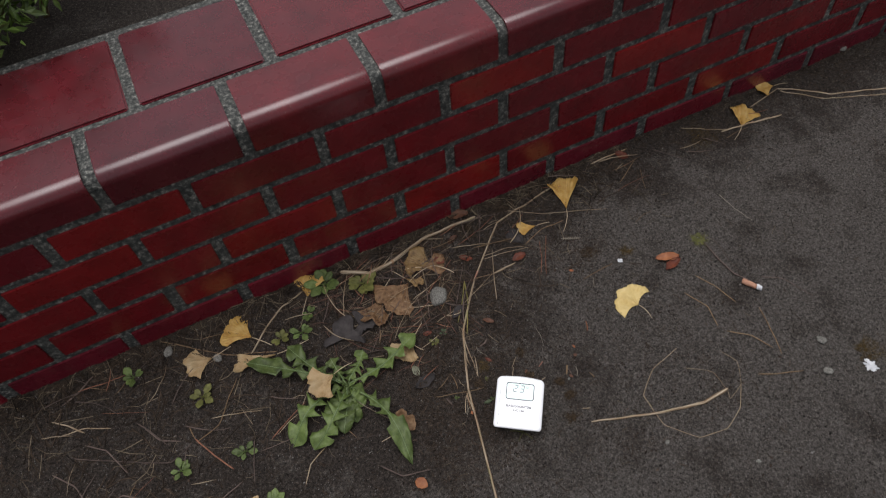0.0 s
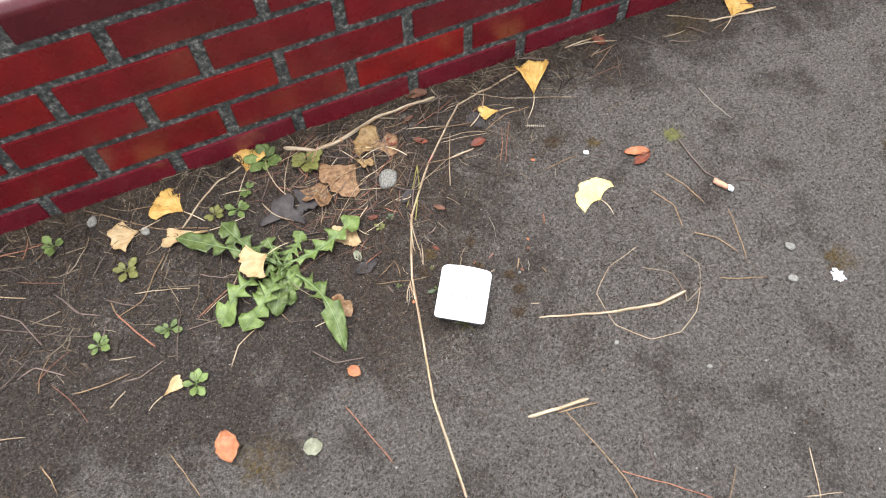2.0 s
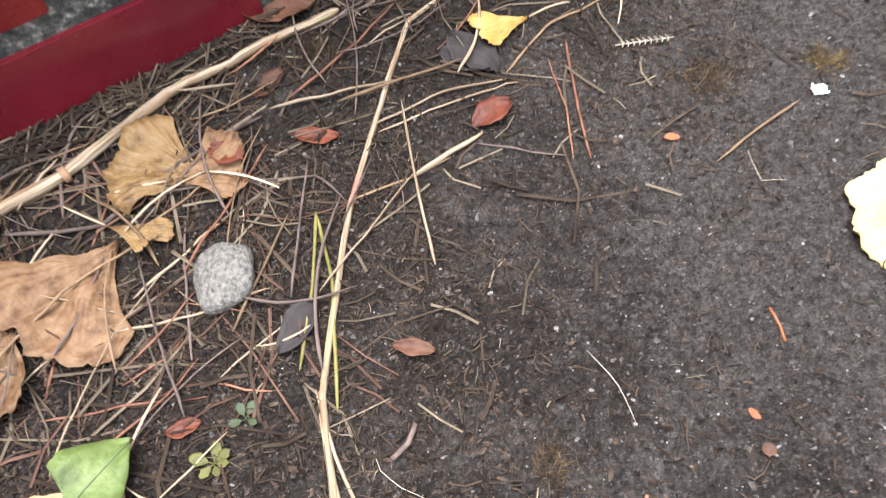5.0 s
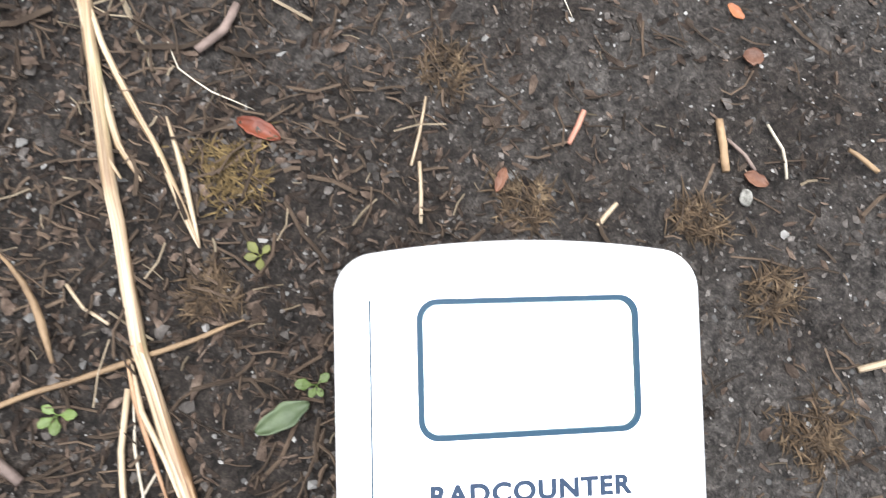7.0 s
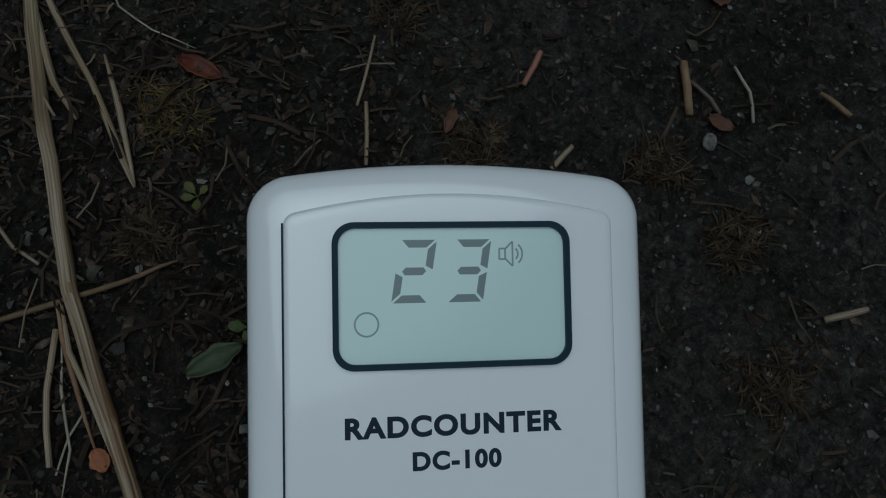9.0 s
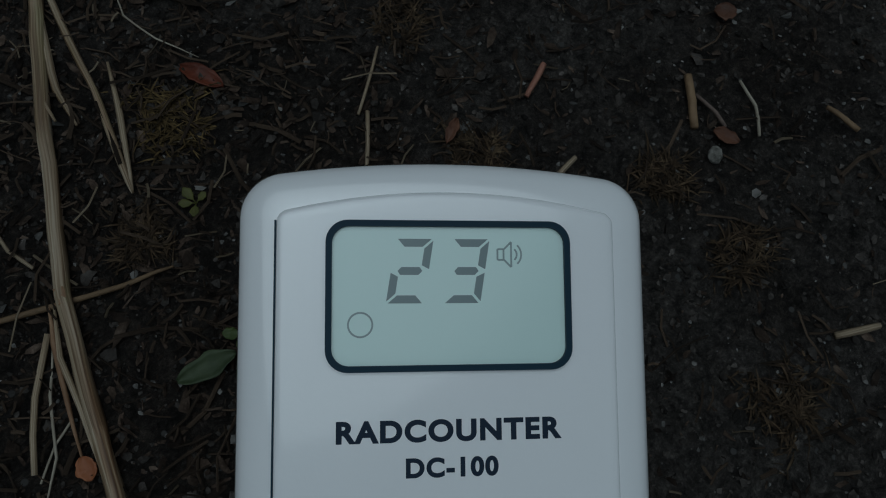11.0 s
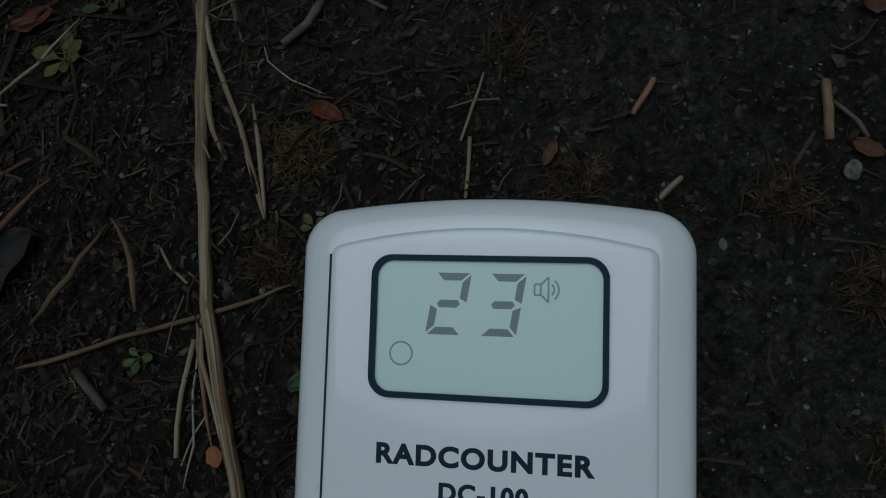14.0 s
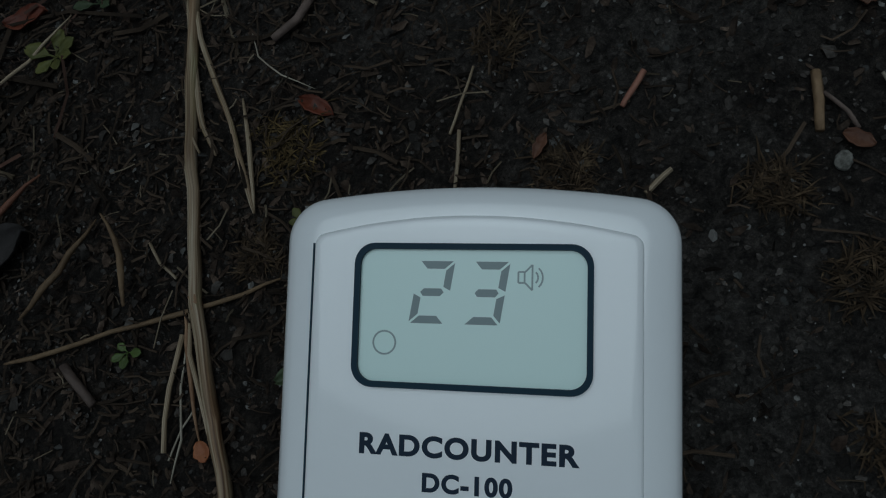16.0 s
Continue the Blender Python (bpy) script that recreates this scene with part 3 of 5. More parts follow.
def moss(xy, size, mat, label):
    """A low tuft of very many fine fronds: one mesh."""
    global leaf_count
    leaf_count += 1
    rnd = np.random.RandomState(leaf_count)
    vs, fs = [], []
    for k in range(int(420 + 52000 * size)):
        r = size * math.sqrt(rnd.rand()) * (0.7 + 0.5 * rnd.rand() ** 2)
        a = rnd.rand() * 2 * math.pi
        r *= 0.85 + 0.9 * noise.noise(Vector((math.cos(a) * 1.6, math.sin(a) * 1.6, leaf_count)))
        if noise.noise(Vector((r * math.cos(a) * 260, r * math.sin(a) * 260, leaf_count))) < 0.0:
            continue
        x, y = r * math.cos(a), r * math.sin(a)
        z = relief(xy[0] + x, xy[1] + y) - relief(*xy)
        ln = 0.0016 + 0.0062 * rnd.rand() ** 2
        b = rnd.rand() * 2 * math.pi
        up = 0.05 + 0.4 * rnd.rand()
        d = Vector((math.cos(b), math.sin(b), 0))
        n = Vector((-d.y, d.x, 0)) * (0.00012 + 0.00020 * rnd.rand())
        p0 = Vector((x, y, z + 0.0002))
        p1 = p0 + d * ln * 0.5 + Vector((0, 0, ln * up * 0.7))
        p2 = p0 + d * ln + Vector((0, 0, ln * up * 0.8))
        i = len(vs)
        vs += [p0 - n, p0 + n, p1 + n, p1 - n, p2, p1 - Vector((0, 0, 0.0004))]
        fs += [(i, i + 1, i + 2, i + 3), (i + 3, i + 2, i + 4), (i, i + 5, i + 1), (i + 5, i + 4, i + 2)]
    ob = new("moss", mesh_from("moss", vs, fs, mat, False))
    ob.location = (xy[0], xy[1], relief(*xy))
    return tagged(ob, label, "moss", "", "stuff")


def pebble(xy, size, mat, label):
    global leaf_count
    leaf_count += 1
    bm = bmesh.new()
    bmesh.ops.create_icosphere(bm, subdivisions=3, radius=size)
    for v in bm.verts:
        n = noise.noise(v.co / size * 1.1 + Vector((leaf_count, 0, 0))) * 0.28 + noise.noise(v.co / size * 3 + Vector((leaf_count, 5, 0))) * 0.10
        v.co *= 1 + n
        v.co = Vector([max(-size * 1.02, min(size * 1.02, c)) for c in v.co])
        v.co.z *= 0.52
        v.co.x *= 1.28
    me = bpy.data.meshes.new("pebble")
    bm.to_mesh(me)
    bm.free()
    me.materials.append(mat)
    me.polygons.foreach_set("use_smooth", [True] * len(me.polygons))
    ob = new("stone" if size > 0.012 else "pebble", me)
    ob.matrix_world = pose(xy[0], xy[1], relief(*xy) + size * 0.42, 0, 0, leaf_count * 47)
    return tagged(ob, label, "stone")


def tissue_scrap(xy, size):
    global leaf_count
    leaf_count += 1
    s = leaf_count

    def f(u, v):
        p, q = u * 2 - 1, v * 2 - 1
        x, y = size * p * math.sqrt(1 - q * q / 2), 0.8 * size * q * math.sqrt(1 - p * p / 2)
        k = 1 + 0.8 * noise.noise(Vector((u * 4, v * 4, s)))
        z = size * 0.45 * abs(noise.noise(Vector((u * 4, v * 4, s + 3)))) + size * 0.2 * noise.noise(Vector((u * 11, v * 11, s)))
        return (x * k, y * k, max(z, 0) + 0.001)

    vs, fs = sheet(14, 14, f, 0.0004)
    ob = new("tissue_scrap", mesh_from("tissue_scrap", vs, fs, M_PAPER))
    lay(ob, xy, 30 * s, 0.001)
    return tagged(ob, "crumpled white tissue scrap lying on soil", "litter")


def cigarette_butt(xy, angle):
    ob = new("cigarette_butt")
    lay(ob, xy, angle, 0.0050)
    for nm, x0, x1, mat, lb in (("filter", 0.0, 0.027, M_FILTER, "orange-tan paper filter"), ("paper_end", 0.0271, 0.037, M_PAPER, "torn white paper end")):
        line = [(x0 + (x1 - x0) * t / 6, 0.0006 * math.sin(t * 2), 0.0004 * math.sin(t)) for t in range(7)]
        vs, fs = tube(line, 0.0050, 0.0048 if nm == "filter" else 0.0040, 14)
        part(nm, mesh_from(nm, vs, fs, mat), ob, lb)
    return tagged(ob, "flattened cigarette end with orange-tan filter on soil", "litter")


def grass_sprout(xy, size):
    ob = new("grass_sprout")
    ob.matrix_world = pose(xy[0], xy[1], relief(*xy))
    for k in range(5):
        a = 0.6 + k * 1.1
        line = [(size * 0.8 * t * math.cos(a), size * 0.8 * t * math.sin(a), size * (0.9 * t - 0.4 * t * t)) for t in (0, 0.25, 0.5, 0.75, 1)]
        vs, fs = tube(line, 0.0010, 0.0003, 5)
        part("blade", mesh_from("blade", vs, fs, M_OLIVE), ob)
    return tagged(ob, "thin olive grass sprout growing from soil", "grass")


def feather(xy, angle, length):
    ob = new("feather")
    lay(ob, xy, angle, 0.002)
    vs, fs = tube([(length * t / 8, 0, 0) for t in range(9)], 0.0006, 0.0004, 5)
    part("shaft", mesh_from("shaft", vs, fs, M_WHITE), ob)
    for k in range(9):
        x = length * (0.1 + k * 0.095)
        vs, fs = tube([(x, -0.0028, 0.0003), (x + 0.0015, 0, 0.0004), (x, 0.0028, 0.0003)], 0.0005, 0.0004, 5)
        part("barb", mesh_from("barb", vs, fs, M_WHITE), ob)
    return tagged(ob, "tiny white feather-like seed spike on soil", "feather")


# ---- ground: one sheet, fine near the wall, wide beyond ----
def spaced(lo, hi, step, far):
    mid = list(np.arange(lo, hi + 1e-6, step))
    out, d = [], step
    a, b = lo, hi
    left, right = [], []
    while b < far:
        d *= 1.35
        a -= d
        b += d
        left.append(a)
        right.append(b)
    return left[::-1] + mid + right


gx = spaced(-0.55, 1.9, 0.0075, 60.0)
gy = [y for y in spaced(-1.15, 0.03, 0.0075, 60.0)]
gv = [(x, y, relief(x, y) if abs(x) < 4 and abs(y) < 4 else 0.0) for x in gx for y in gy]
ny = len(gy)
gf = [(i * ny + j, (i + 1) * ny + j, (i + 1) * ny + j + 1, i * ny + j + 1) for i in range(len(gx) - 1) for j in range(ny - 1)]
ground = tagged(new("ground", mesh_from("ground", gv, gf, M_SOIL)), "dark grey-brown compacted soil with grit and litter", "ground", "", "structure")


# ---- things on the ground ----
stem("dry_straw", [(0.790, -0.030), (0.743, -0.039), (0.628, -0.060), (0.523, -0.163), (0.456, -0.251), (0.442, -0.284), (0.427, -0.320), (0.411, -0.363), (0.404, -0.396), (0.364, -0.566), (0.352, -0.716)], 0.0016, M_STRAW,
     "long pale dry straw stalk, kinked at its nodes, lying on soil", "straw", 0.0022, 0.12, [(0.628, -0.060), (0.523, -0.163), (0.456, -0.251), (0.411, -0.363), (0.364, -0.566)], [(0.542, -0.144), (0.525, -0.161)])
stem("dry_straw", [(0.295, -0.026), (0.346, -0.055), (0.397, -0.051), (0.484, -0.028), (0.593, -0.030)], 0.0042, M_STRAW, "thick pale dry straw lying along the foot of the wall", "straw", 0.0026)
stem("dry_straw", [(0.455, -0.246), (0.447, -0.279), (0.443, -0.315), (0.438, -0.347)], 0.0010, M_STRAW, "thin split strand of pale dry straw", "straw", 0.001)
stem("dry_straw", [(0.450, -0.309), (0.446, -0.325), (0.438, -0.347)], 0.0009, M_STRAW, "thin split strand of pale dry straw", "straw", 0.0009)
stem("dry_straw", [(0.449, -0.262), (0.440, -0.292), (0.435, -0.310), (0.435, -0.322)], 0.0010, M_STRAW, "thin split strand of pale dry straw", "straw", 0.001)
stem("dry_straw", [(0.404, -0.369), (0.395, -0.382), (0.388, -0.398)], 0.0008, M_STRAW, "thin dry husk strand hanging from straw", "straw", 0.0008)
stem("grass", [(0.505, -0.156), (0.483, -0.193), (0.453, -0.234)], 0.0011, M_GRASSBLADE, "yellow-green grass blade lying on soil", "grass blade", 0.0009)
stem("grass", [(0.504, -0.159), (0.491, -0.199), (0.459, -0.261)], 0.0012, M_GRASSBLADE, "yellow-green grass blade lying on soil", "grass blade", 0.0010)
stem("twig", [(0.352, -0.349), (0.410, -0.364), (0.437, -0.371)], 0.0008, M_TWIG, "thin tan twig crossing under the straw", "twig", 0.0008)
stem("twig", [(0.523, -0.159), (0.563, -0.167), (0.588, -0.168)], 0.0007, M_TWIG, "thin brown twig on soil", "twig", 0.00072)
stem("dry_straw", [(0.561, -0.167), (0.587, -0.166), (0.613, -0.165)], 0.0016, M_STRAW, "short pale straw piece on soil", "straw", 0.0016)
stem("dry_straw", [(0.563, -0.128), (0.597, -0.132), (0.654, -0.145)], 0.0006, M_STRAW, "thin pale straw on soil", "straw", 0.00064)
stem("twig", [(0.606, -0.168), (0.625, -0.188), (0.642, -0.207)], 0.0007, M_PURPLE, "thin purplish stem lying on soil", "twig", 0.00072)
stem("twig", [(0.699, -0.135), (0.669, -0.185), (0.653, -0.216)], 0.0009, M_RUST, "thin rust-brown pine needle twig", "twig", 0.0009)
stem("twig", [(0.353, -0.068), (0.383, -0.087), (0.402, -0.095), (0.434, -0.085), (0.472, -0.079), (0.512, -0.075)], 0.0013, M_PURPLE, "grey-purple woody stem among litter", "twig", 0.0013)
stem("twig", [(0.435, -0.090), (0.486, -0.115), (0.517, -0.133), (0.523, -0.159)], 0.0008, M_PURPLE, "grey-purple woody stem among litter", "twig", 0.0008)
stem("twig", [(0.442, -0.118), (0.430, -0.144), (0.411, -0.197)], 0.0008, M_PURPLE, "grey-purple woody stem among litter", "twig", 0.0008)
stem("twig", [(0.376, -0.189), (0.398, -0.188), (0.412, -0.183)], 0.0007, M_RUST, "rust-red thin stem among litter", "twig", 0.00072)
stem("twig", [(0.417, -0.216), (0.426, -0.227), (0.437, -0.235)], 0.0006, M_RUST, "rust-red thin stem among litter", "twig", 0.0006)
stem("twig", [(0.336, -0.183), (0.370, -0.198), (0.410, -0.219)], 0.0007, M_RUST, "rust-red thin stem among litter", "twig", 0.00072)
stem("twig", [(0.342, -0.172), (0.369, -0.131), (0.403, -0.091), (0.425, -0.062)], 0.0008, M_RUST, "long rust-brown pine needle over the leaves", "twig", 0.0008)
stem("dry_straw", [(0.384, -0.160), (0.421, -0.175), (0.462, -0.184)], 0.0008, M_STRAW, "pale straw piece beside the stone", "straw", 0.0008)
stem("dry_straw", [(0.399, -0.147), (0.434, -0.138), (0.469, -0.126)], 0.0008, M_STRAW, "pale straw piece beside the stone", "straw", 0.0008)
stem("dry_straw", [(0.415, -0.215), (0.443, -0.209), (0.469, -0.205)], 0.0006, M_STRAW, "pale straw piece in litter", "straw", 0.00064)
stem("dry_straw", [(0.486, -0.097), (0.470, -0.135), (0.447, -0.167)], 0.0005, M_STRAW, "thin pale fibre over the stone", "straw", 0.0005)
stem("fibre", [(0.576, -0.305), (0.577, -0.328), (0.571, -0.347)], 0.0003, M_WHITE, "thin pale curved fibre on soil", "fibre", 0.00032)
stem("fibre", [(0.729, -0.263), (0.719, -0.283), (0.731, -0.291)], 0.0003, M_WHITE, "thin pale curved fibre on soil", "fibre", 0.00032)
stem("pine_needle", [(0.665, -0.340), (0.662, -0.350), (0.658, -0.357)], 0.0008, M_ORANGE, "short orange needle fragment on soil", "needle", 0.0008)
stem("fibre", [(0.516, -0.344), (0.507, -0.353), (0.499, -0.360)], 0.0004, M_STRAW, "pale upright needle fibre on soil", "needle", 0.0005)
stem("pine_needle", [(0.554, -0.374), (0.549, -0.377), (0.543, -0.380)], 0.0009, M_PINK, "pinkish dry needle piece on soil", "needle", 0.0009)
stem("twig", [(0.589, -0.400), (0.585, -0.407), (0.580, -0.414)], 0.0013, M_TWIG, "short tan stick on soil", "stick", 0.0013)
stem("twig", [(0.587, -0.406), (0.588, -0.414), (0.587, -0.419)], 0.0006, M_PURPLE, "thin grey stem on soil", "twig", 0.00064)
stem("fibre", [(0.601, -0.410), (0.599, -0.419), (0.593, -0.427)], 0.0005, M_WHITE, "pale curved fibre on soil", "fibre", 0.0005)
stem("fibre", [(0.463, -0.288), (0.461, -0.297), (0.465, -0.309), (0.472, -0.320)], 0.0003, M_WHITE, "white curved fibre on soil", "fibre", 0.0003)
stem("dry_straw", [(0.534, -0.405), (0.538, -0.404), (0.543, -0.403)], 0.0008, M_STRAW, "short pale straw piece on soil", "straw", 0.0008)
stem("dry_straw", [(0.571, -0.482), (0.578, -0.485), (0.583, -0.487)], 0.0010, M_STRAW, "short pale straw piece on soil", "straw", 0.001)
stem("twig", [(0.616, -0.431), (0.618, -0.437), (0.619, -0.442)], 0.0008, M_TWIG, "small tan stick on soil", "stick", 0.0008)
stem("twig", [(0.468, -0.296), (0.478, -0.294), (0.486, -0.288)], 0.0014, M_PURPLE, "grey dead stem piece on soil", "twig", 0.0014)
stem("twig", [(0.369, -0.359), (0.371, -0.367), (0.373, -0.375)], 0.0014, M_PURPLE, "grey dead stem piece on soil", "twig", 0.0014)
stem("fibre", [(0.405, -0.336), (0.405, -0.344), (0.408, -0.352)], 0.0005, M_STRAW, "thin pale root fibre on soil", "fibre", 0.0005)
stem("twig", [(0.502, -0.360), (0.497, -0.368), (0.492, -0.375)], 0.0006, M_STRAW, "thin pale stem on soil", "twig", 0.0006)
stem("dry_stick", [(0.571, -0.509), (0.680, -0.547), (0.757, -0.566), (0.810, -0.564)], 0.0015, M_STRAW, "pale dry stick lying over a coil of fibre", "stick", 0.003)
stem("coiled_fibre", [(0.767, -0.498), (0.807, -0.526), (0.808, -0.566), (0.802, -0.581), (0.836, -0.567), (0.857, -0.529), (0.842, -0.499)], 0.0006, M_STRAW, "thin pale fibre lying coiled in a loop", "fibre", 0.00064)
stem("coiled_fibre", [(0.779, -0.461), (0.718, -0.476), (0.676, -0.510), (0.678, -0.569), (0.716, -0.613), (0.765, -0.621), (0.807, -0.601), (0.836, -0.567)], 0.0006, M_STRAW, "thin pale fibre lying coiled in a loop", "fibre", 0.00064)
stem("dry_stick", [(0.483, -0.647), (0.532, -0.654), (0.580, -0.658)], 0.0028, M_STRAW, "short pale dry stick on soil", "stick", 0.0028)
stem("twig", [(0.528, -0.659), (0.557, -0.663), (0.590, -0.669)], 0.0010, M_TWIG, "short thin twig beside a pale stick", "twig", 0.001)
stem("twig", [(0.539, -0.659), (0.559, -0.728), (0.572, -0.780), (0.576, -0.827)], 0.0008, M_TWIG, "long thin brown stem on soil", "twig", 0.0008)
stem("twig", [(0.572, -0.771), (0.625, -0.814), (0.675, -0.857)], 0.0008, M_RUST, "thin brown stem on soil", "twig", 0.0008)
stem("dry_straw", [(1.360, -0.027), (1.457, -0.097), (1.593, -0.151), (1.729, -0.229)], 0.0014, M_STRAW, "pale dry straw along the wall foot", "straw", 0.0014)
stem("dry_straw", [(1.361, -0.035), (1.426, -0.098), (1.581, -0.165), (1.695, -0.232)], 0.0010, M_STRAW, "pale dry straw along the wall foot", "straw", 0.001)
stem("dry_straw", [(1.101, -0.025), (1.192, -0.076), (1.293, -0.087)], 0.0009, M_STRAW, "pale dry straw on soil by the wall", "straw", 0.0009)
stem("dry_straw", [(1.172, -0.074), (1.238, -0.083), (1.317, -0.095)], 0.0018, M_STRAW, "pale dry straw on soil by the wall", "straw", 0.0018)
stem("dry_straw", [(0.874, -0.020), (0.915, -0.019), (0.967, -0.017)], 0.0014, M_STRAW, "pale straw at the wall foot", "straw", 0.0014)
stem("dry_straw", [(1.271, -0.046), (1.323, -0.036), (1.363, -0.028)], 0.0013, M_STRAW, "pale straw poking from the wall foot", "straw", 0.0013)
stem("dry_straw", [(0.660, -0.044), (0.726, -0.087), (0.842, -0.134)], 0.0008, M_STRAW, "pale straw in litter near the wall", "straw", 0.0008)
stem("dry_straw", [(0.561, -0.122), (0.608, -0.125), (0.650, -0.139)], 0.0007, M_STRAW, "pale straw in litter near the wall", "straw", 0.00072)
stem("twig", [(-0.067, -0.007), (-0.018, -0.047), (0.043, -0.095), (0.128, -0.131)], 0.0010, M_TWIG, "curved pale twig along the foot of the wall", "twig", 0.001)
stem("dry_straw", [(0.083, -0.114), (0.124, -0.073), (0.165, -0.044), (0.213, -0.031)], 0.0016, M_STRAW, "dry straw leaning out from the wall foot", "straw", 0.0016)
stem("twig", [(-0.257, -0.164), (-0.180, -0.209), (-0.103, -0.250), (-0.058, -0.231)], 0.0010, M_PURPLE, "branched grey twig on soil", "twig", 0.001)
stem("twig", [(-0.058, -0.202), (-0.051, -0.235), (-0.008, -0.220), (0.023, -0.175), (0.045, -0.148)], 0.0010, M_TWIG, "pale branched twig on soil", "twig", 0.001)
stem("twig", [(-0.054, -0.228), (-0.031, -0.272), (-0.007, -0.311)], 0.0014, M_RUST, "reddish brown stem on soil", "twig", 0.0014)
stem("dry_straw", [(0.095, -0.391), (0.114, -0.362), (0.149, -0.345)], 0.0010, M_STRAW, "pale straw near the dandelion", "straw", 0.001)
stem("dry_straw", [(-0.096, -0.381), (-0.083, -0.371), (-0.067, -0.363)], 0.0008, M_STRAW, "short pale straw on soil", "straw", 0.0008)
stem("twig", [(0.238, -0.522), (0.255, -0.573), (0.274, -0.629)], 0.0010, M_RUST, "reddish brown stem on soil", "twig", 0.001)
stem("twig", [(-0.025, -0.485), (-0.012, -0.520), (0.002, -0.563)], 0.0009, M_TWIG, "thin twig on soil", "twig", 0.0009)
stem("dry_straw", [(-0.283, -0.077), (-0.257, -0.098), (-0.232, -0.125)], 0.0014, M_STRAW, "pale straw pieces in a heap", "straw", 0.0014)
stem("dry_straw", [(-0.278, -0.111), (-0.231, -0.116), (-0.187, -0.139)], 0.0010, M_STRAW, "pale straw pieces in a heap", "straw", 0.001)
stem("twig", [(-0.205, -0.427), (-0.193, -0.454), (-0.189, -0.476)], 0.0009, M_TWIG, "thin stem on soil", "twig", 0.0009)
stem("twig", [(0.839, -0.850), (0.823, -0.887), (0.805, -0.924)], 0.0008, M_STRAW, "thin pale stem on soil", "twig", 0.0008)
stem("twig", [(0.790, -0.905), (0.817, -0.913), (0.844, -0.921)], 0.0008, M_STRAW, "thin pale stem on soil", "twig", 0.0008)
stem("twig", [(0.727, -0.831), (0.707, -0.852), (0.682, -0.876)], 0.0007, M_TWIG, "thin stem on soil", "twig", 0.00072)
stem("twig", [(0.633, -0.733), (0.626, -0.758), (0.621, -0.789)], 0.0008, M_PURPLE, "thin grey stem on soil", "twig", 0.0008)
stem("withered_stem", [(0.960, -0.297), (0.961, -0.342), (0.966, -0.380), (0.983, -0.410)], 0.0016, M_PURPLE, "withered grey weed stem with side shoots", "stem", 0.0016)
stem("withered_stem", [(0.982, -0.292), (0.977, -0.356), (0.981, -0.395)], 0.0007, M_PURPLE, "thin withered grey side shoot", "stem", 0.00072)
stem("withered_stem", [(1.003, -0.409), (1.037, -0.431), (1.061, -0.488)], 0.0007, M_PURPLE, "thin withered grey side shoot", "stem", 0.00072)
stem("fibre", [(1.058, -0.210), (1.065, -0.254), (1.077, -0.296)], 0.0005, M_WHITE, "thin pale fibre on soil", "fibre", 0.0005)
stem("twig", [(0.680, -0.141), (0.664, -0.179), (0.644, -0.211)], 0.0006, M_RUST, "thin brown stem on soil", "twig", 0.00064)
stem("twig", [(0.960, -0.079), (0.947, -0.107), (0.939, -0.130)], 0.0007, M_TWIG, "thin brown stem on soil", "twig", 0.00072)
stem("twig", [(0.871, -0.193), (0.896, -0.184), (0.916, -0.184)], 0.0006, M_TWIG, "thin stem on soil", "twig", 0.00064)
stem("twig", [(0.900, -0.349), (0.919, -0.386), (0.930, -0.433)], 0.0009, M_TWIG, "thin brown dry stem in fine litter", "twig", 0.0009)
stem("twig", [(0.860, -0.372), (0.880, -0.416), (0.870, -0.458)], 0.0009, M_TWIG, "thin brown dry stem in fine litter", "twig", 0.0009)
stem("twig", [(0.960, -0.460), (0.949, -0.508), (0.935, -0.553)], 0.0009, M_TWIG, "thin brown dry stem in fine litter", "twig", 0.0009)
stem("twig", [(0.877, -0.474), (0.911, -0.503), (0.929, -0.537)], 0.0009, M_TWIG, "thin brown dry stem in fine litter", "twig", 0.0009)
stem("twig", [(0.872, -0.566), (0.917, -0.585), (0.947, -0.595)], 0.0009, M_TWIG, "thin brown dry stem in fine litter", "twig", 0.0009)
stem("twig", [(0.652, -0.135), (0.698, -0.118), (0.748, -0.119)], 0.0009, M_TWIG, "thin brown dry stem in fine litter", "twig", 0.0009)
stem("twig", [(0.709, -0.259), (0.734, -0.256), (0.778, -0.255)], 0.0009, M_TWIG, "thin brown dry stem in fine litter", "twig", 0.0009)
stem("twig", [(-0.261, -0.054), (-0.230, -0.043), (-0.197, -0.021)], 0.0013, M_PURPLE, "grey-brown dry stem on soil", "twig", 0.0013)
stem("twig", [(-0.296, -0.177), (-0.264, -0.214), (-0.244, -0.265)], 0.0013, M_PURPLE, "grey-brown dry stem on soil", "twig", 0.0013)
stem("twig", [(-0.236, -0.148), (-0.202, -0.176), (-0.175, -0.233)], 0.0013, M_PURPLE, "grey-brown dry stem on soil", "twig", 0.0013)
stem("twig", [(-0.219, -0.277), (-0.190, -0.269), (-0.150, -0.299)], 0.0013, M_PURPLE, "grey-brown dry stem on soil", "twig", 0.0013)
stem("twig", [(-0.133, -0.162), (-0.112, -0.201), (-0.077, -0.222)], 0.0013, M_PURPLE, "grey-brown dry stem on soil", "twig", 0.0013)
stem("twig", [(-0.068, -0.347), (-0.040, -0.350), (0.001, -0.337)], 0.0013, M_PURPLE, "grey-brown dry stem on soil", "twig", 0.0013)
stem("twig", [(0.219, -0.417), (0.246, -0.451), (0.292, -0.461)], 0.0013, M_PURPLE, "grey-brown dry stem on soil", "twig", 0.0013)
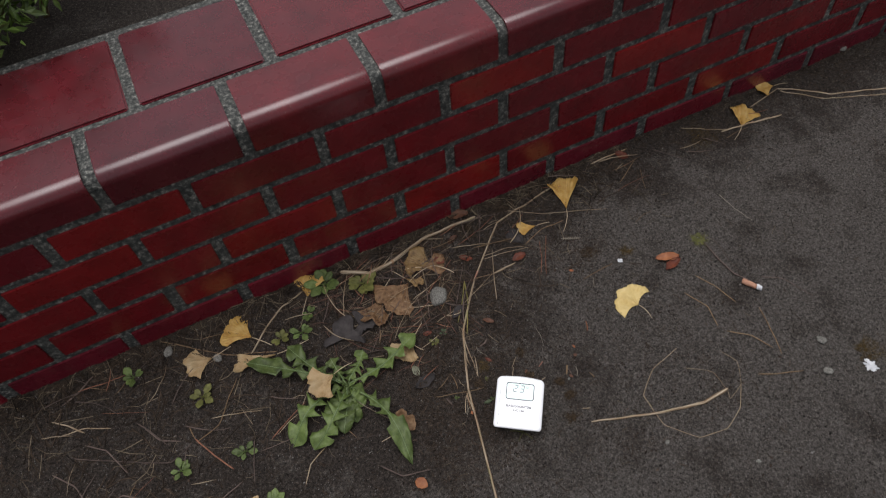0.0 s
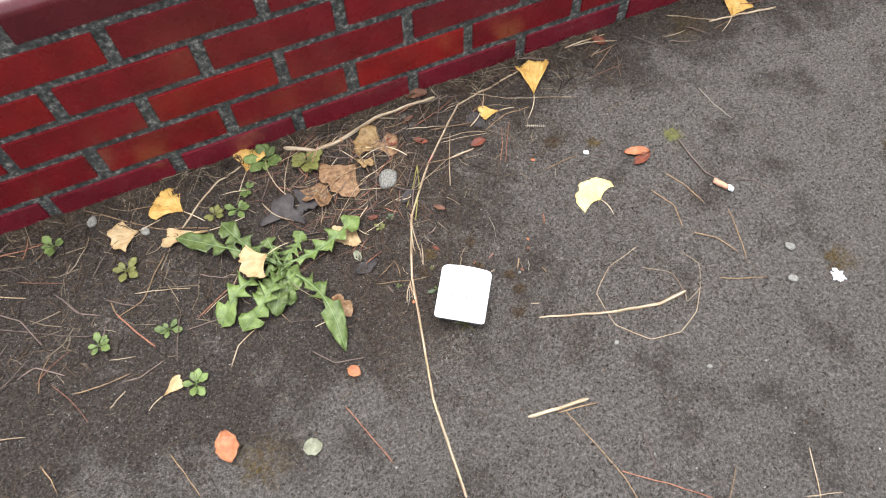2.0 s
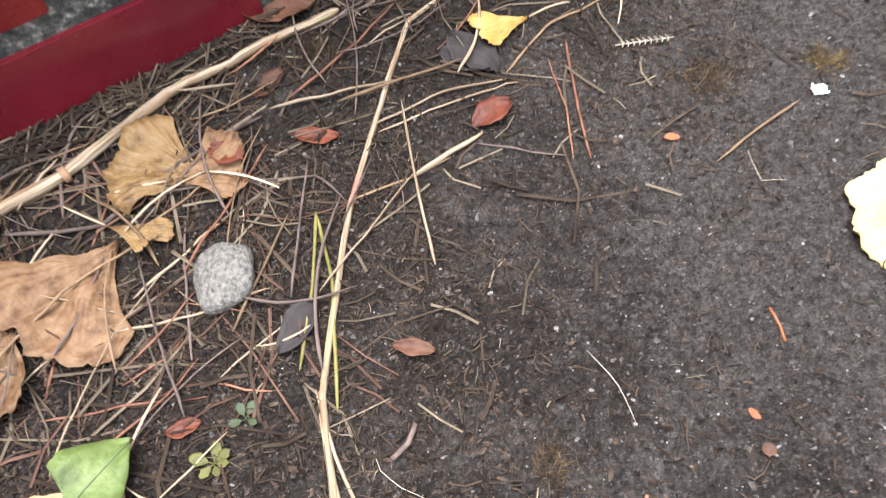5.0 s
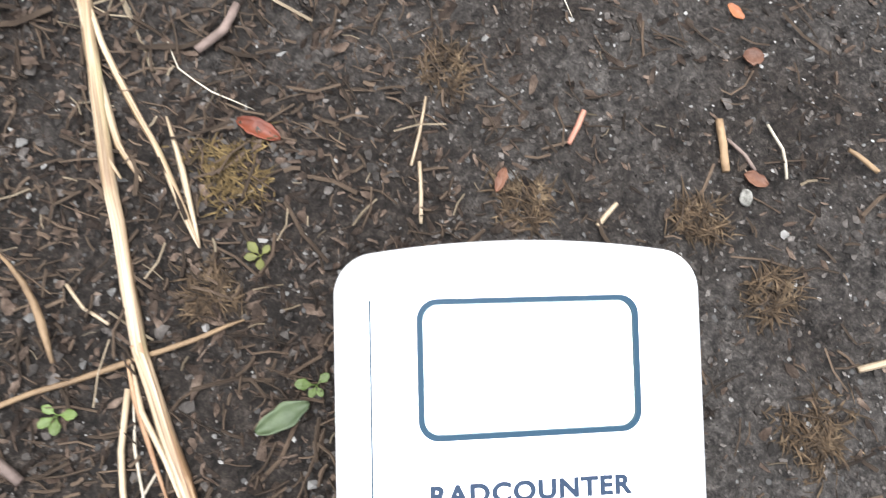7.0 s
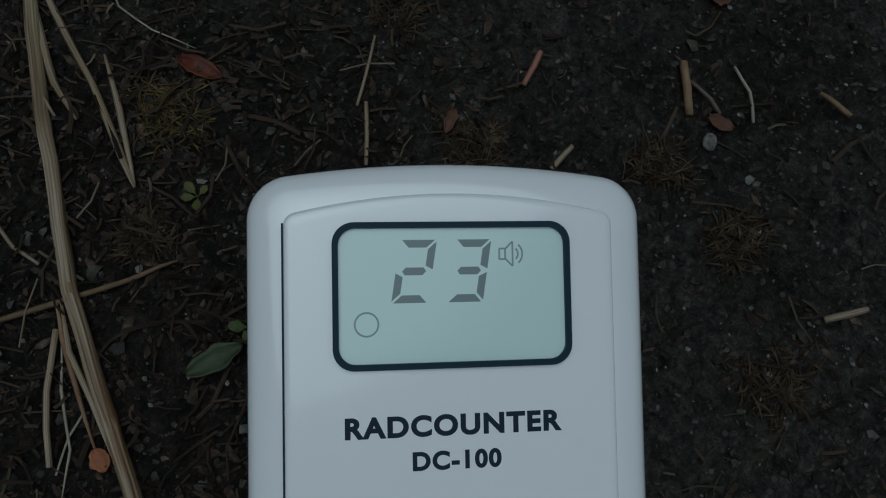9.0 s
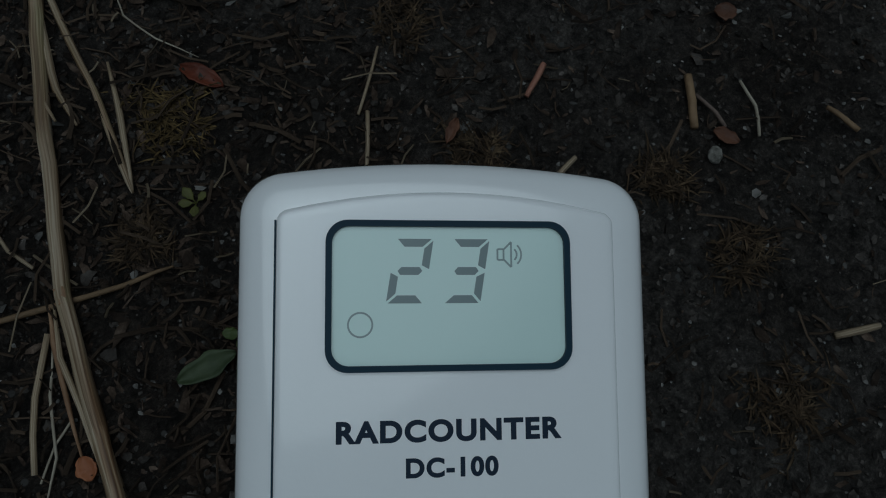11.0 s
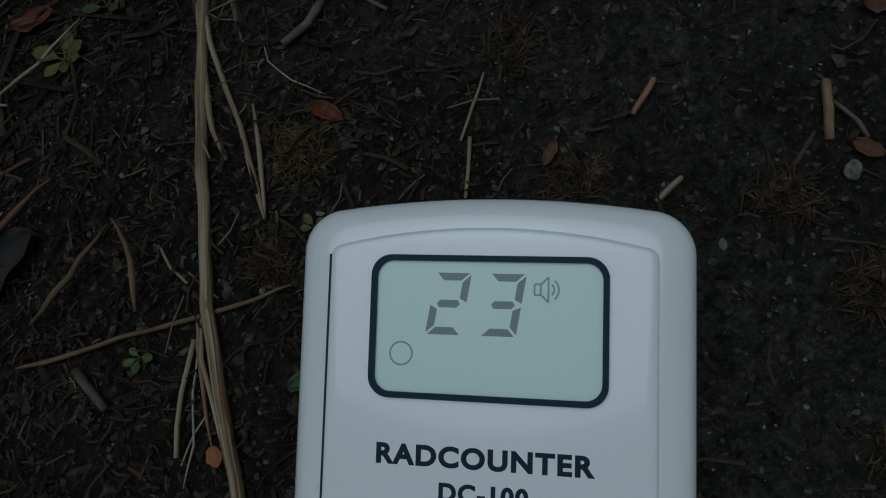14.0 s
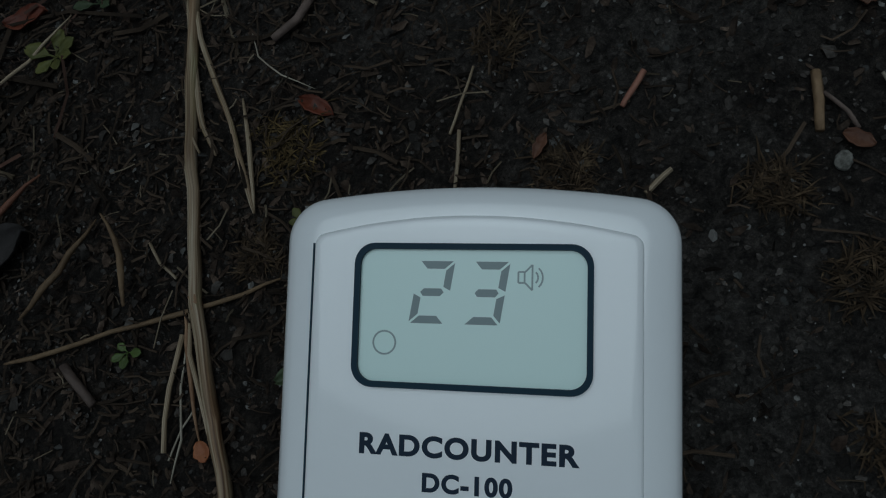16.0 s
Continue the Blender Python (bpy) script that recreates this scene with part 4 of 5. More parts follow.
ginkgo_leaf((0.769, -0.357), 110, 0.045, M_CREAM, "bright pale yellow fan-shaped ginkgo leaf lying on soil", spread=86, notch=0.05)
ginkgo_leaf((0.768, -0.099), 68.0, 0.074, M_YELLOW, "yellow ginkgo leaf folded on a straw end", spread=30, notch=0.1, curl=0.45)
ginkgo_leaf((0.691, -0.107), 165.1, 0.039, M_YELLOW, "small curled golden ginkgo leaf with stalk", spread=35)
ginkgo_leaf((1.358, -0.019), 161.5, 0.042, M_YELLOW, "yellow ginkgo leaf at the wall foot", spread=50)
ginkgo_leaf((1.220, -0.082), 43.4, 0.062, M_YELLOW, "golden ginkgo leaf on straw at the wall foot", spread=40)
ginkgo_leaf((0.094, -0.082), 130.3, 0.059, M_YELLOW, "golden ginkgo leaf near the wall foot", spread=48)
ginkgo_leaf((0.217, -0.047), 62.9, 0.053, M_YELLOW, "small golden leaf behind green weed", spread=45)
ginkgo_leaf((0.014, -0.088), 177.7, 0.051, M_PALE, "curled pale ginkgo leaf with brown patch", spread=52)
ginkgo_leaf((0.126, -0.138), 168.7, 0.083, M_PALE, "dry pale leaf strip by the wall", spread=16)
ginkgo_leaf((0.207, -0.240), -168.3, 0.050, M_PALE, "pale yellow ginkgo leaf resting on dandelion", spread=58, lift=0.032)
ginkgo_leaf((0.408, -0.109), -152.6, 0.076, M_TAN, "large tan dry ginkgo leaf in litter", spread=48)
ginkgo_leaf((0.345, -0.115), -132.0, 0.063, M_TAN, "tan dry ginkgo leaf in litter", spread=40)
ginkgo_leaf((0.467, -0.097), 135.8, 0.059, M_GOLD, "yellow-brown ginkgo leaf under stems", spread=45)
ginkgo_leaf((0.445, -0.090), -13.6, 0.046, M_TAN, "yellow-brown ginkgo leaf under stems", spread=42)
ginkgo_leaf((0.404, -0.097), -51.0, 0.039, M_GOLD, "small folded golden leaf beside the stone", spread=25)
ginkgo_leaf((0.364, -0.226), -143.9, 0.049, M_PALE, "pale ginkgo leaf under a dandelion leaf", spread=45)
ginkgo_leaf((0.266, -0.377), 23.3, 0.038, M_TAN, "curled tan leaf beside the dandelion", spread=45, curl=0.35)
ginkgo_leaf((-0.015, -0.395), 24.1, 0.037, M_PALE, "pale torn leaf scrap on soil", spread=25)
oval_leaf((0.538, 0.003), -22.1, 0.049, M_BROWN, "dark brown withered leaf in litter")
lobed_leaf((0.250, -0.165), 70, 0.050, M_GREY, "dark grey rotting lobed leaf beside dandelion")
lobed_leaf((0.285, -0.150), -20, 0.036, M_GREY, "dark grey rotting lobed leaf beside dandelion")
oval_leaf((0.329, -0.318), 11.1, 0.042, M_GREY, "grey decayed leaf on soil", wide=0.5)
oval_leaf((0.858, -0.283), -22.0, 0.045, M_ORANGE, "small orange spotted oval leaf", wide=0.42)
oval_leaf((0.859, -0.315), 16.0, 0.040, M_RUSTLEAF, "small orange-brown oval leaf", wide=0.45)
oval_leaf((0.058, -0.486), -91.8, 0.049, M_ORANGE, "orange rectangular leaf scrap on soil", wide=0.72, lift=0.006)
oval_leaf((0.262, -0.466), -55.0, 0.023, M_ORANGE, "small orange leaf scrap on soil", wide=0.8)
oval_leaf((0.936, -0.018), -51.0, 0.030, M_RUSTLEAF, "small rust-red leaf scrap", wide=0.7)
oval_leaf((0.628, -0.097), -58.9, 0.035, M_GREY, "dark decayed leaf near straw", wide=0.6)
oval_leaf((0.611, -0.158), 4.4, 0.029, M_RUSTLEAF, "rust-red curled leaf scrap", wide=0.6)
oval_leaf((0.520, -0.102), -34.3, 0.027, M_RUSTLEAF, "rust-red curled leaf scrap among stems", wide=0.45)
oval_leaf((0.475, -0.084), -56.9, 0.022, M_RUSTLEAF, "crumpled rust-red leaf on ginkgo leaf", wide=0.8, lift=0.006)
oval_leaf((0.498, -0.248), -44.5, 0.022, M_BROWN, "brown curled leaf fragment on soil", wide=0.42)
oval_leaf((0.478, -0.205), -152.3, 0.033, M_GREY, "dark grey leaf beside straw", wide=0.5)
oval_leaf((0.641, -0.089), -81.3, 0.043, M_GREY, "dark grey decayed leaf", wide=0.6)
oval_leaf((0.696, -0.229), -40.8, 0.009, M_ORANGE, "small orange leaf fragment on soil", wide=0.6)
oval_leaf((0.618, -0.371), -81.1, 0.007, M_ORANGE, "small orange leaf fragment on soil", wide=0.55)
oval_leaf((0.609, -0.388), -35.6, 0.007, M_BROWN, "small round brown leaf scrap", wide=0.9)
oval_leaf((0.466, -0.320), -60.4, 0.014, M_RUSTLEAF, "rust-red seed husk on moss", wide=0.4)
oval_leaf((0.583, -0.418), -59.8, 0.008, M_BROWN, "reddish brown leaf chip on soil", wide=0.6)
oval_leaf((0.385, -0.225), -13.6, 0.017, M_RUSTLEAF, "dark red leaf scrap in litter", wide=0.5)
oval_leaf((0.515, -0.380), 34.2, 0.008, M_BROWN, "brown leaf scrap under the straw", wide=0.4)
oval_leaf((0.398, -0.400), -94.8, 0.006, M_ORANGE, "orange leaf scrap under the straw", wide=0.8)
oval_leaf((0.515, -0.062), 23.7, 0.026, M_BROWN, "dark leaf scrap in litter", wide=0.5)
oval_leaf((0.159, -0.557), -16.2, 0.029, M_GREYGREEN, "grey-green lichen-covered leaf on soil", wide=0.9)
oval_leaf((0.342, -0.276), -85.2, 0.022, M_GREYGREEN, "pale grey-green weed leaf on soil", wide=0.6)
weed((0.258, -0.036), 0.035, M_LEAF, 'small bright green rosette weed at the wall foot', 9)
weed((0.325, -0.070), 0.0302, M_OLIVE, 'yellow-green small weed at the wall foot', 10)
weed((-0.128, -0.060), 0.0245, M_LEAF, 'small green seedling weed on soil', 6)
weed((-0.091, -0.272), 0.0228, M_LEAF, 'small green seedling weed on soil', 6)
weed((0.020, -0.290), 0.0191, M_LEAF, 'small green seedling weed on soil', 6)
weed((0.037, -0.396), 0.0221, M_LEAF, 'small green seedling weed on soil', 6)
weed((0.182, -0.114), 0.0251, M_LEAF, 'small green seedling weed on soil', 6)
weed((0.208, -0.081), 0.0170, M_LEAF, 'small green seedling weed on soil', 6)
weed((-0.023, -0.155), 0.0220, M_OLIVE, 'small green seedling weed on soil', 6)
weed((0.141, -0.108), 0.0167, M_OLIVE, 'small green seedling weed on soil', 6)
weed((0.398, -0.250), 0.0097, M_OLIVE, 'small olive green seedling beside leaf', 6)
weed((0.420, -0.240), 0.0095, M_DULL, 'small green seedling in litter', 4)
weed((0.443, -0.396), 0.0047, M_LEAF, 'tiny bright green seedling on soil', 4)
weed((0.450, -0.358), 0.0041, M_OLIVE, 'tiny yellow-green seedling on soil', 4)
oval_leaf((0.439, -0.399), 173.9, 0.015, M_DULL, "small dull green spoon-shaped leaf on soil", wide=0.42)
weed((0.387, -0.365), 0.0049, M_LEAF, 'tiny green seedling on soil', 4)
moss((1.068, -0.615), 0.0332, M_MOSS, 'brown-green moss tuft on soil')
moss((0.955, -0.284), 0.0216, M_OLIVE, 'dry olive weed tuft on a stem')
moss((0.096, -0.550), 0.0478, M_MOSS, 'flat green moss patch on soil')
moss((1.305, -0.468), 0.0254, M_MOSS, 'small green moss tuft')
moss((1.122, -0.064), 0.0474, M_MOSS, 'flat moss patch near the wall foot')
moss((0.456, -0.331), 0.0143, M_MOSS, 'yellow-brown moss patch on soil')
moss((0.527, -0.338), 0.0084, M_DRY, 'small dry moss tuft on soil')
moss((0.434, -0.359), 0.0084, M_DRY, 'dry straw-coloured moss tuft')
moss((0.521, -0.386), 0.0100, M_DRY, 'flat dry moss patch on soil')
moss((0.565, -0.452), 0.0090, M_DRY, 'dry brown moss tuft')
moss((0.547, -0.489), 0.0148, M_DRY, 'dark brown moss tuft on soil')
moss((0.563, -0.421), 0.0092, M_DRY, 'thin dry moss on soil')
moss((0.753, -0.209), 0.0219, M_DRY, 'thin dry moss on soil')
moss((0.818, -0.241), 0.0156, M_MOSS, 'green moss tuft on soil')
moss((0.656, -0.026), 0.0296, M_DRY, 'dry moss at the wall foot')
moss((0.564, -0.047), 0.0205, M_DRY, 'heap of fine dry stems at the wall foot')
pebble((0.445, -0.165), 0.0162, M_STONE, 'rounded pale grey stone in leaf litter')
pebble((1.012, -0.563), 0.0069, M_STONE, 'small pale pebble on soil')
pebble((0.981, -0.615), 0.0068, M_STONE, 'small pale pebble on soil')
pebble((0.664, -0.596), 0.0037, M_STONE, 'small pale pebble on soil')
pebble((-0.058, -0.038), 0.0083, M_STONE, 'small pale pebble on soil')
pebble((0.023, -0.092), 0.0072, M_STONE, 'small pale pebble on soil')
pebble((0.775, -0.688), 0.0036, M_STONE, 'small pale pebble on soil')
pebble((0.579, -0.424), 0.0022, M_STONE, 'small pale pebble on soil')
pebble((0.470, -0.378), 0.0022, M_STONE, 'small tan pebble on soil')
pebble((1.564, 0.015), 0.0178, M_STONE, 'rounded tan pebble at the wall foot')
tissue_scrap((1.051, -0.640), 0.0116)
tissue_scrap((0.794, -0.256), 0.0048)
cigarette_butt((0.967, -0.402), -55.2)
dandelion((0.220, -0.258), [(0.066, -0.128), (0.148, -0.136), (0.372, -0.220), (0.268, -0.440), (0.096, -0.320), (0.128, -0.342), (0.272, -0.205), (0.212, -0.195), (0.184, -0.340), (0.212, -0.330), (0.168, -0.300), (0.236, -0.305)])
grass_sprout((0.459, -0.473), 0.0284)
feather((0.721, -0.157), -25.4, 0.0384)
stem("dry_straw", [(0.408, -0.363), (0.404, -0.376), (0.403, -0.390), (0.400, -0.405)], 0.0008, M_STRAW, "split sheath strand along the straw", "straw", 0.0008)
stem("dry_straw", [(0.407, -0.363), (0.404, -0.372), (0.401, -0.386), (0.398, -0.400)], 0.0007, M_NODE, "brown split sheath strand along the straw", "straw", 0.00072)
stem("dry_straw", [(0.404, -0.371), (0.398, -0.383), (0.393, -0.397), (0.386, -0.406)], 0.0004, M_WHITE, "pale peeled strand beside the straw", "straw", 0.0004)
stem("dry_straw", [(0.400, -0.391), (0.394, -0.394), (0.388, -0.400)], 0.0003, M_WHITE, "pale peeled strand beside the straw", "straw", 0.00032)
stem("dry_straw", [(0.451, -0.257), (0.443, -0.280), (0.431, -0.308), (0.431, -0.319)], 0.0010, M_STRAW, "pale straw strand beside the stalk", "straw", 0.001)


def litter_stem(rnd, x, y, ln, turn):
    """One long bent stem lying in the litter near x, y."""
    mat, tone = rnd.choice([(M_TWIG, "tan"), (M_PURPLE, "grey-brown"), (M_PURPLE, "grey-brown"), (M_RUST, "rust-brown"), (M_STRAW, "pale straw-coloured")])
    bend = rnd.uniform(-0.13, 0.13)
    pts = []
    for t in (-0.5, -0.17, 0.17, 0.5):
        a = turn + bend * t * 3
        pts.append((round(x + ln * t * math.cos(a), 4), round(min(-0.012, y + ln * t * math.sin(a)), 4)))
    r = rnd.uniform(0.0005, 0.0012)
    ob = stem("litter_stem", pts, r, mat, "thin %s dead stem lying in leaf litter" % tone, "stem", r * 0.7, 0.9)
    ob.location.z += rnd.uniform(0.0005, 0.006)
    return tagged(ob, group="stems in the litter")


rl = random.Random(31)
for k in range(58):
    litter_stem(rl, rl.uniform(0.27, 0.60), -0.03 - 0.19 * rl.random() ** 1.3, rl.uniform(0.03, 0.12), rl.gauss(0.45, 0.7))
for k in range(45):
    litter_stem(rl, rl.uniform(-0.30, 0.27), -0.03 - 0.34 * rl.random() ** 1.2, rl.uniform(0.03, 0.10), rl.gauss(0.2, 0.9))
for k in range(22):
    litter_stem(rl, rl.uniform(0.60, 1.35), -0.02 - 0.09 * rl.random(), rl.uniform(0.03, 0.09), rl.gauss(0.0, 0.5))
for k in range(7):
    litter_stem(rl, rl.uniform(0.34, 0.40), rl.uniform(-0.34, -0.24), rl.uniform(0.02, 0.05), rl.gauss(0.9, 0.5))


# ---- radiation counter, its heel on the soil ----
def seven_segments(chars, slant=0.16, w=7.2, h=12.3, t=1.5, pitch=10.9):
    """Outline quads for the lit bars of each digit, in millimetres; the first digit's lower left is the origin."""
    bars = {"2": "abged", "3": "abgcd"}
    shapes = []
    for i, ch in enumerate(chars):
        ox = i * pitch
        g, hh = 0.35, h / 2
        quads = {
            "a": [(g, h), (w - g, h), (w - t - g, h - t), (t + g, h - t)],
            "d": [(t + g, t), (w - t - g, t), (w - g, 0), (g, 0)],
            "g": [(t * 0.6 + g, hh), (t + g, hh + t / 2), (w - t - g, hh + t / 2), (w - t * 0.6 - g, hh), (w - t - g, hh - t / 2), (t + g, hh - t / 2)],
            "b": [(w - t, h - t - g), (w, h - g), (w, hh + g), (w - t, hh + t / 2 + g)],
            "c": [(w - t, hh - t / 2 - g), (w, hh - g), (w, g), (w - t, t + g)],
            "e": [(0, hh - g), (t, hh - t / 2 - g), (t, t + g), (0, g)],
            "f": [(0, h - g), (t, h - t - g), (t, hh + t / 2 + g), (0, hh + g)],
        }
        shapes.append([[(ox + x + slant * y, y) for x, y in quads[b]] for b in bars[ch]])
    return shapes


def outline(w, top_edge, top_mid, bottom, corner, n=10):
    """Half-width, height of the shoulders, height of the crown, foot, corner radius: a loop of points, anticlockwise."""
    pts = [(-w + corner * 0.6, bottom), (w - corner * 0.6, bottom)]
    for k in range(4):
        a = -math.pi / 2 + math.pi / 2 * (k + 1) / 4
        pts.append((w - corner * 0.6 + corner * 0.6 * math.cos(a), bottom + corner * 0.6 + corner * 0.6 * math.sin(a)))
    for k in range(n + 1):
        a = radians(80) * k / n
        pts.append((w - corner + corner * math.cos(a), top_edge - corner + corner * math.sin(a)))
    x0, y0 = pts[-1]
    for k in range(1, 16):
        x = x0 - 2 * x0 * k / 16
        pts.append((x, y0 + (top_mid - y0) * (1 - (x / x0) ** 2)))
    half = [(-x, y) for x, y in pts[2:2 + 4 + n + 1]][::-1]
    return pts + half


def shell(rings, mat, name):
    """Joins loops of equal length, each (points, n), and caps both ends."""
    verts, faces = [], []
    m = len(rings[0][0])
    for pts, z in rings:
        verts += [(x * 0.001, y * 0.001, z * 0.001) for x, y in pts]
    for i in range(len(rings) - 1):
        for k in range(m):
            k2 = (k + 1) % m
            faces.append((i * m + k, i * m + k2, (i + 1) * m + k2, (i + 1) * m + k))
    faces.append(tuple(range(m))[::-1])
    faces.append(tuple((len(rings) - 1) * m + k for k in range(m)))
    me = mesh_from(name, verts, faces, mat)
    me.polygons[len(faces) - 1].use_smooth = False
    return me


def rounded_rect(w, h, r, cy=0.0, n=8):
    pts = []
    for cx, sy, a0 in ((w - r, h - r, 0), (-w + r, h - r, 90), (-w + r, -h + r, 180), (w - r, -h + r, 270)):
        for k in range(n + 1):
            a = radians(a0 + 90 * k / n)
            pts.append((cx + r * math.cos(a), cy + sy + r * math.sin(a)))
    return pts


def flat(name, polys, z0, z1, mat):
    """Solid plates from polygons in millimetres."""
    verts, faces = [], []
    for p in polys:
        i, m = len(verts), len(p)
        verts += [(x * 0.001, y * 0.001, z0 * 0.001) for x, y in p] + [(x * 0.001, y * 0.001, z1 * 0.001) for x, y in p]
        faces.append(tuple(range(i + m, i + 2 * m)))
        faces.append(tuple(range(i + m - 1, i - 1, -1)))
        faces += [(i + k, i + (k + 1) % m, i + m + (k + 1) % m, i + m + k) for k in range(m)]
    return mesh_from(name, verts, faces, mat, False)


def ring_plate(name, outer, inner, z0, z1, mat):
    m = len(outer)
    verts = [(x * 0.001, y * 0.001, z * 0.001) for pts, z in ((outer, z0), (outer, z1), (inner, z1), (inner, z0)) for x, y in pts]
    faces = [(a * m + k, a * m + (k + 1) % m, (a + 1) % 4 * m + (k + 1) % m, (a + 1) % 4 * m + k) for a in range(4) for k in range(m)]
    return mesh_from(name, verts, faces, mat, False)


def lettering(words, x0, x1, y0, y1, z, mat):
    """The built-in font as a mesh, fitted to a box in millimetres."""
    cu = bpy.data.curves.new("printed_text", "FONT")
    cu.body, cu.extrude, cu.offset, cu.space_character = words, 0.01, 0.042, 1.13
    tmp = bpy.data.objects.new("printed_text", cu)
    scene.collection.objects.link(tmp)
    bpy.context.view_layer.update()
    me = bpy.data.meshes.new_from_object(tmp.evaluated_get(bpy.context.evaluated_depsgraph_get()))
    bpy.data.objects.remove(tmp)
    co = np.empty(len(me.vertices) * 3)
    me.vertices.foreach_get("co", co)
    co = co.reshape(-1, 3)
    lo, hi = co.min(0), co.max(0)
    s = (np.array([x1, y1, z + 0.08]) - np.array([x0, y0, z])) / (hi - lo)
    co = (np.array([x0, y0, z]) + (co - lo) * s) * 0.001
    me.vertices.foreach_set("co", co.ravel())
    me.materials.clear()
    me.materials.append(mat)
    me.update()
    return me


counter = new("radiation_counter")
U, V = Vector((0.8391, -0.5430, -0.0330)).normalized(), Vector((0.5350, 0.8128, 0.2307))
N = U.cross(V).normalized()
V = N.cross(U)
counter.matrix_world = Matrix(((U.x, V.x, N.x, 0.4799), (U.y, V.y, N.y, -0.4236), (U.z, V.z, N.z, 0.0467), (0, 0, 0, 1)))
case_rings = []
for inset, z in ((9.0, -32.5), (6.4, -31.8), (5.2, -29.5), (2.6, -16.0), (0.7, -7.5), (0.1, -5.0), (0.0, -3.8), (0.35, -2.7), (1.3, -1.6), (2.8, -0.8), (4.6, -0.3), (6.4, -0.1), (9.0, 0.0)):
    case_rings.append((outline(40.1 - inset * 1.15, 24.3 - inset * 1.1, 26.6 - inset * 1.1, -62 + inset * 0.4, max(2.0, 9.0 - inset * 0.6)), z))
part("case", shell(case_rings, M_CASE, "case"), counter, "glossy white plastic case with rounded edges")
face = [(outline(32.8, 16.6, 20.2, -57, 2.6), -0.9), (outline(32.8, 16.6, 20.2, -57, 2.6), 0.0), (outline(32.6, 16.4, 20.0, -56.8, 2.5), 0.28), (outline(32.2, 16.0, 19.5, -56.4, 2.3), 0.48), (outline(31.5, 15.3, 18.7, -55.7, 2.1), 0.57), (outline(30.6, 14.6, 17.8, -55, 2.0), 0.6)]
part("face_panel", shell(face, M_PANEL, "face_panel"), counter, "flat white front panel")
part("seam", flat("seam", [[(-33.15, -57), (-32.82, -57), (-32.82, 14.5), (-33.15, 14.5)]], -0.4, 0.22, M_BEZEL), counter, "thin dark seam beside the panel")
display = part("display", ring_plate("display", rounded_rect(23.6, 14.3, 4.2, 0.2), rounded_rect(22.42, 13.12, 3.25, 0.2), 0.55, 1.5, M_BEZEL), counter, "dark navy rounded display frame")
part("screen", flat("screen", [rounded_rect(22.5, 13.2, 3.25, 0.2)], 0.5, 0.64, M_LCD), display, "pale green liquid-crystal screen")
for k, bars in enumerate(seven_segments("23")):
    part("digit", flat("digit", [[(x - 12.3, y - 1.3) for x, y in q] for q in bars], 0.64, 0.70, M_SEGMENT), display, "grey seven-segment digit")
loop_out = [(-17.1 + 2.45 * math.cos(a), -5.3 + 2.45 * math.sin(a)) for a in np.linspace(0, 2 * math.pi, 32, endpoint=False)]
loop_in = [(-17.1 + 2.1 * math.cos(a), -5.3 + 2.1 * math.sin(a)) for a in np.linspace(0, 2 * math.pi, 32, endpoint=False)]
part("ring_symbol", ring_plate("ring_symbol", loop_out, loop_in, 0.64, 0.70, M_ICON), display, "thin grey ring symbol")


def stroke(pts, w):
    """Thin quads along a line."""
    q = []
    for (x0, y0), (x1, y1) in zip(pts, pts[1:]):
        d = math.hypot(x1 - x0, y1 - y0)
        nx, ny_ = -(y1 - y0) / d * w / 2, (x1 - x0) / d * w / 2
        q.append([(x0 - nx, y0 - ny_), (x1 - nx, y1 - ny_), (x1 + nx, y1 + ny_), (x0 + nx, y0 + ny_)])
    return q


speaker = stroke([(9.3, 9.1), (10.5, 9.1), (10.5, 7.0), (9.3, 7.0), (9.3, 9.1)], 0.35) + stroke([(10.6, 9.1), (12.0, 10.5), (12.0, 5.6), (10.6, 7.0)], 0.35)
for r in (1.2, 2.1):
    speaker += stroke([(11.9 + r * math.cos(a), 8.05 + r * math.sin(a) * 1.1) for a in np.linspace(-0.9, 0.9, 7)], 0.35)
part("speaker_symbol", flat("speaker_symbol", speaker, 0.64, 0.70, M_ICON), display, "thin grey loudspeaker symbol")
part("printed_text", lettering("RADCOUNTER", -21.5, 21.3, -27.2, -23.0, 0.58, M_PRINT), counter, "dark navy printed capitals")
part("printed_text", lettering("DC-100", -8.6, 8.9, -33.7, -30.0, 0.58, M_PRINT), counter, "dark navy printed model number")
tagged(counter, "white plastic handheld radiation counter with digital display over soil", "radiation meter")

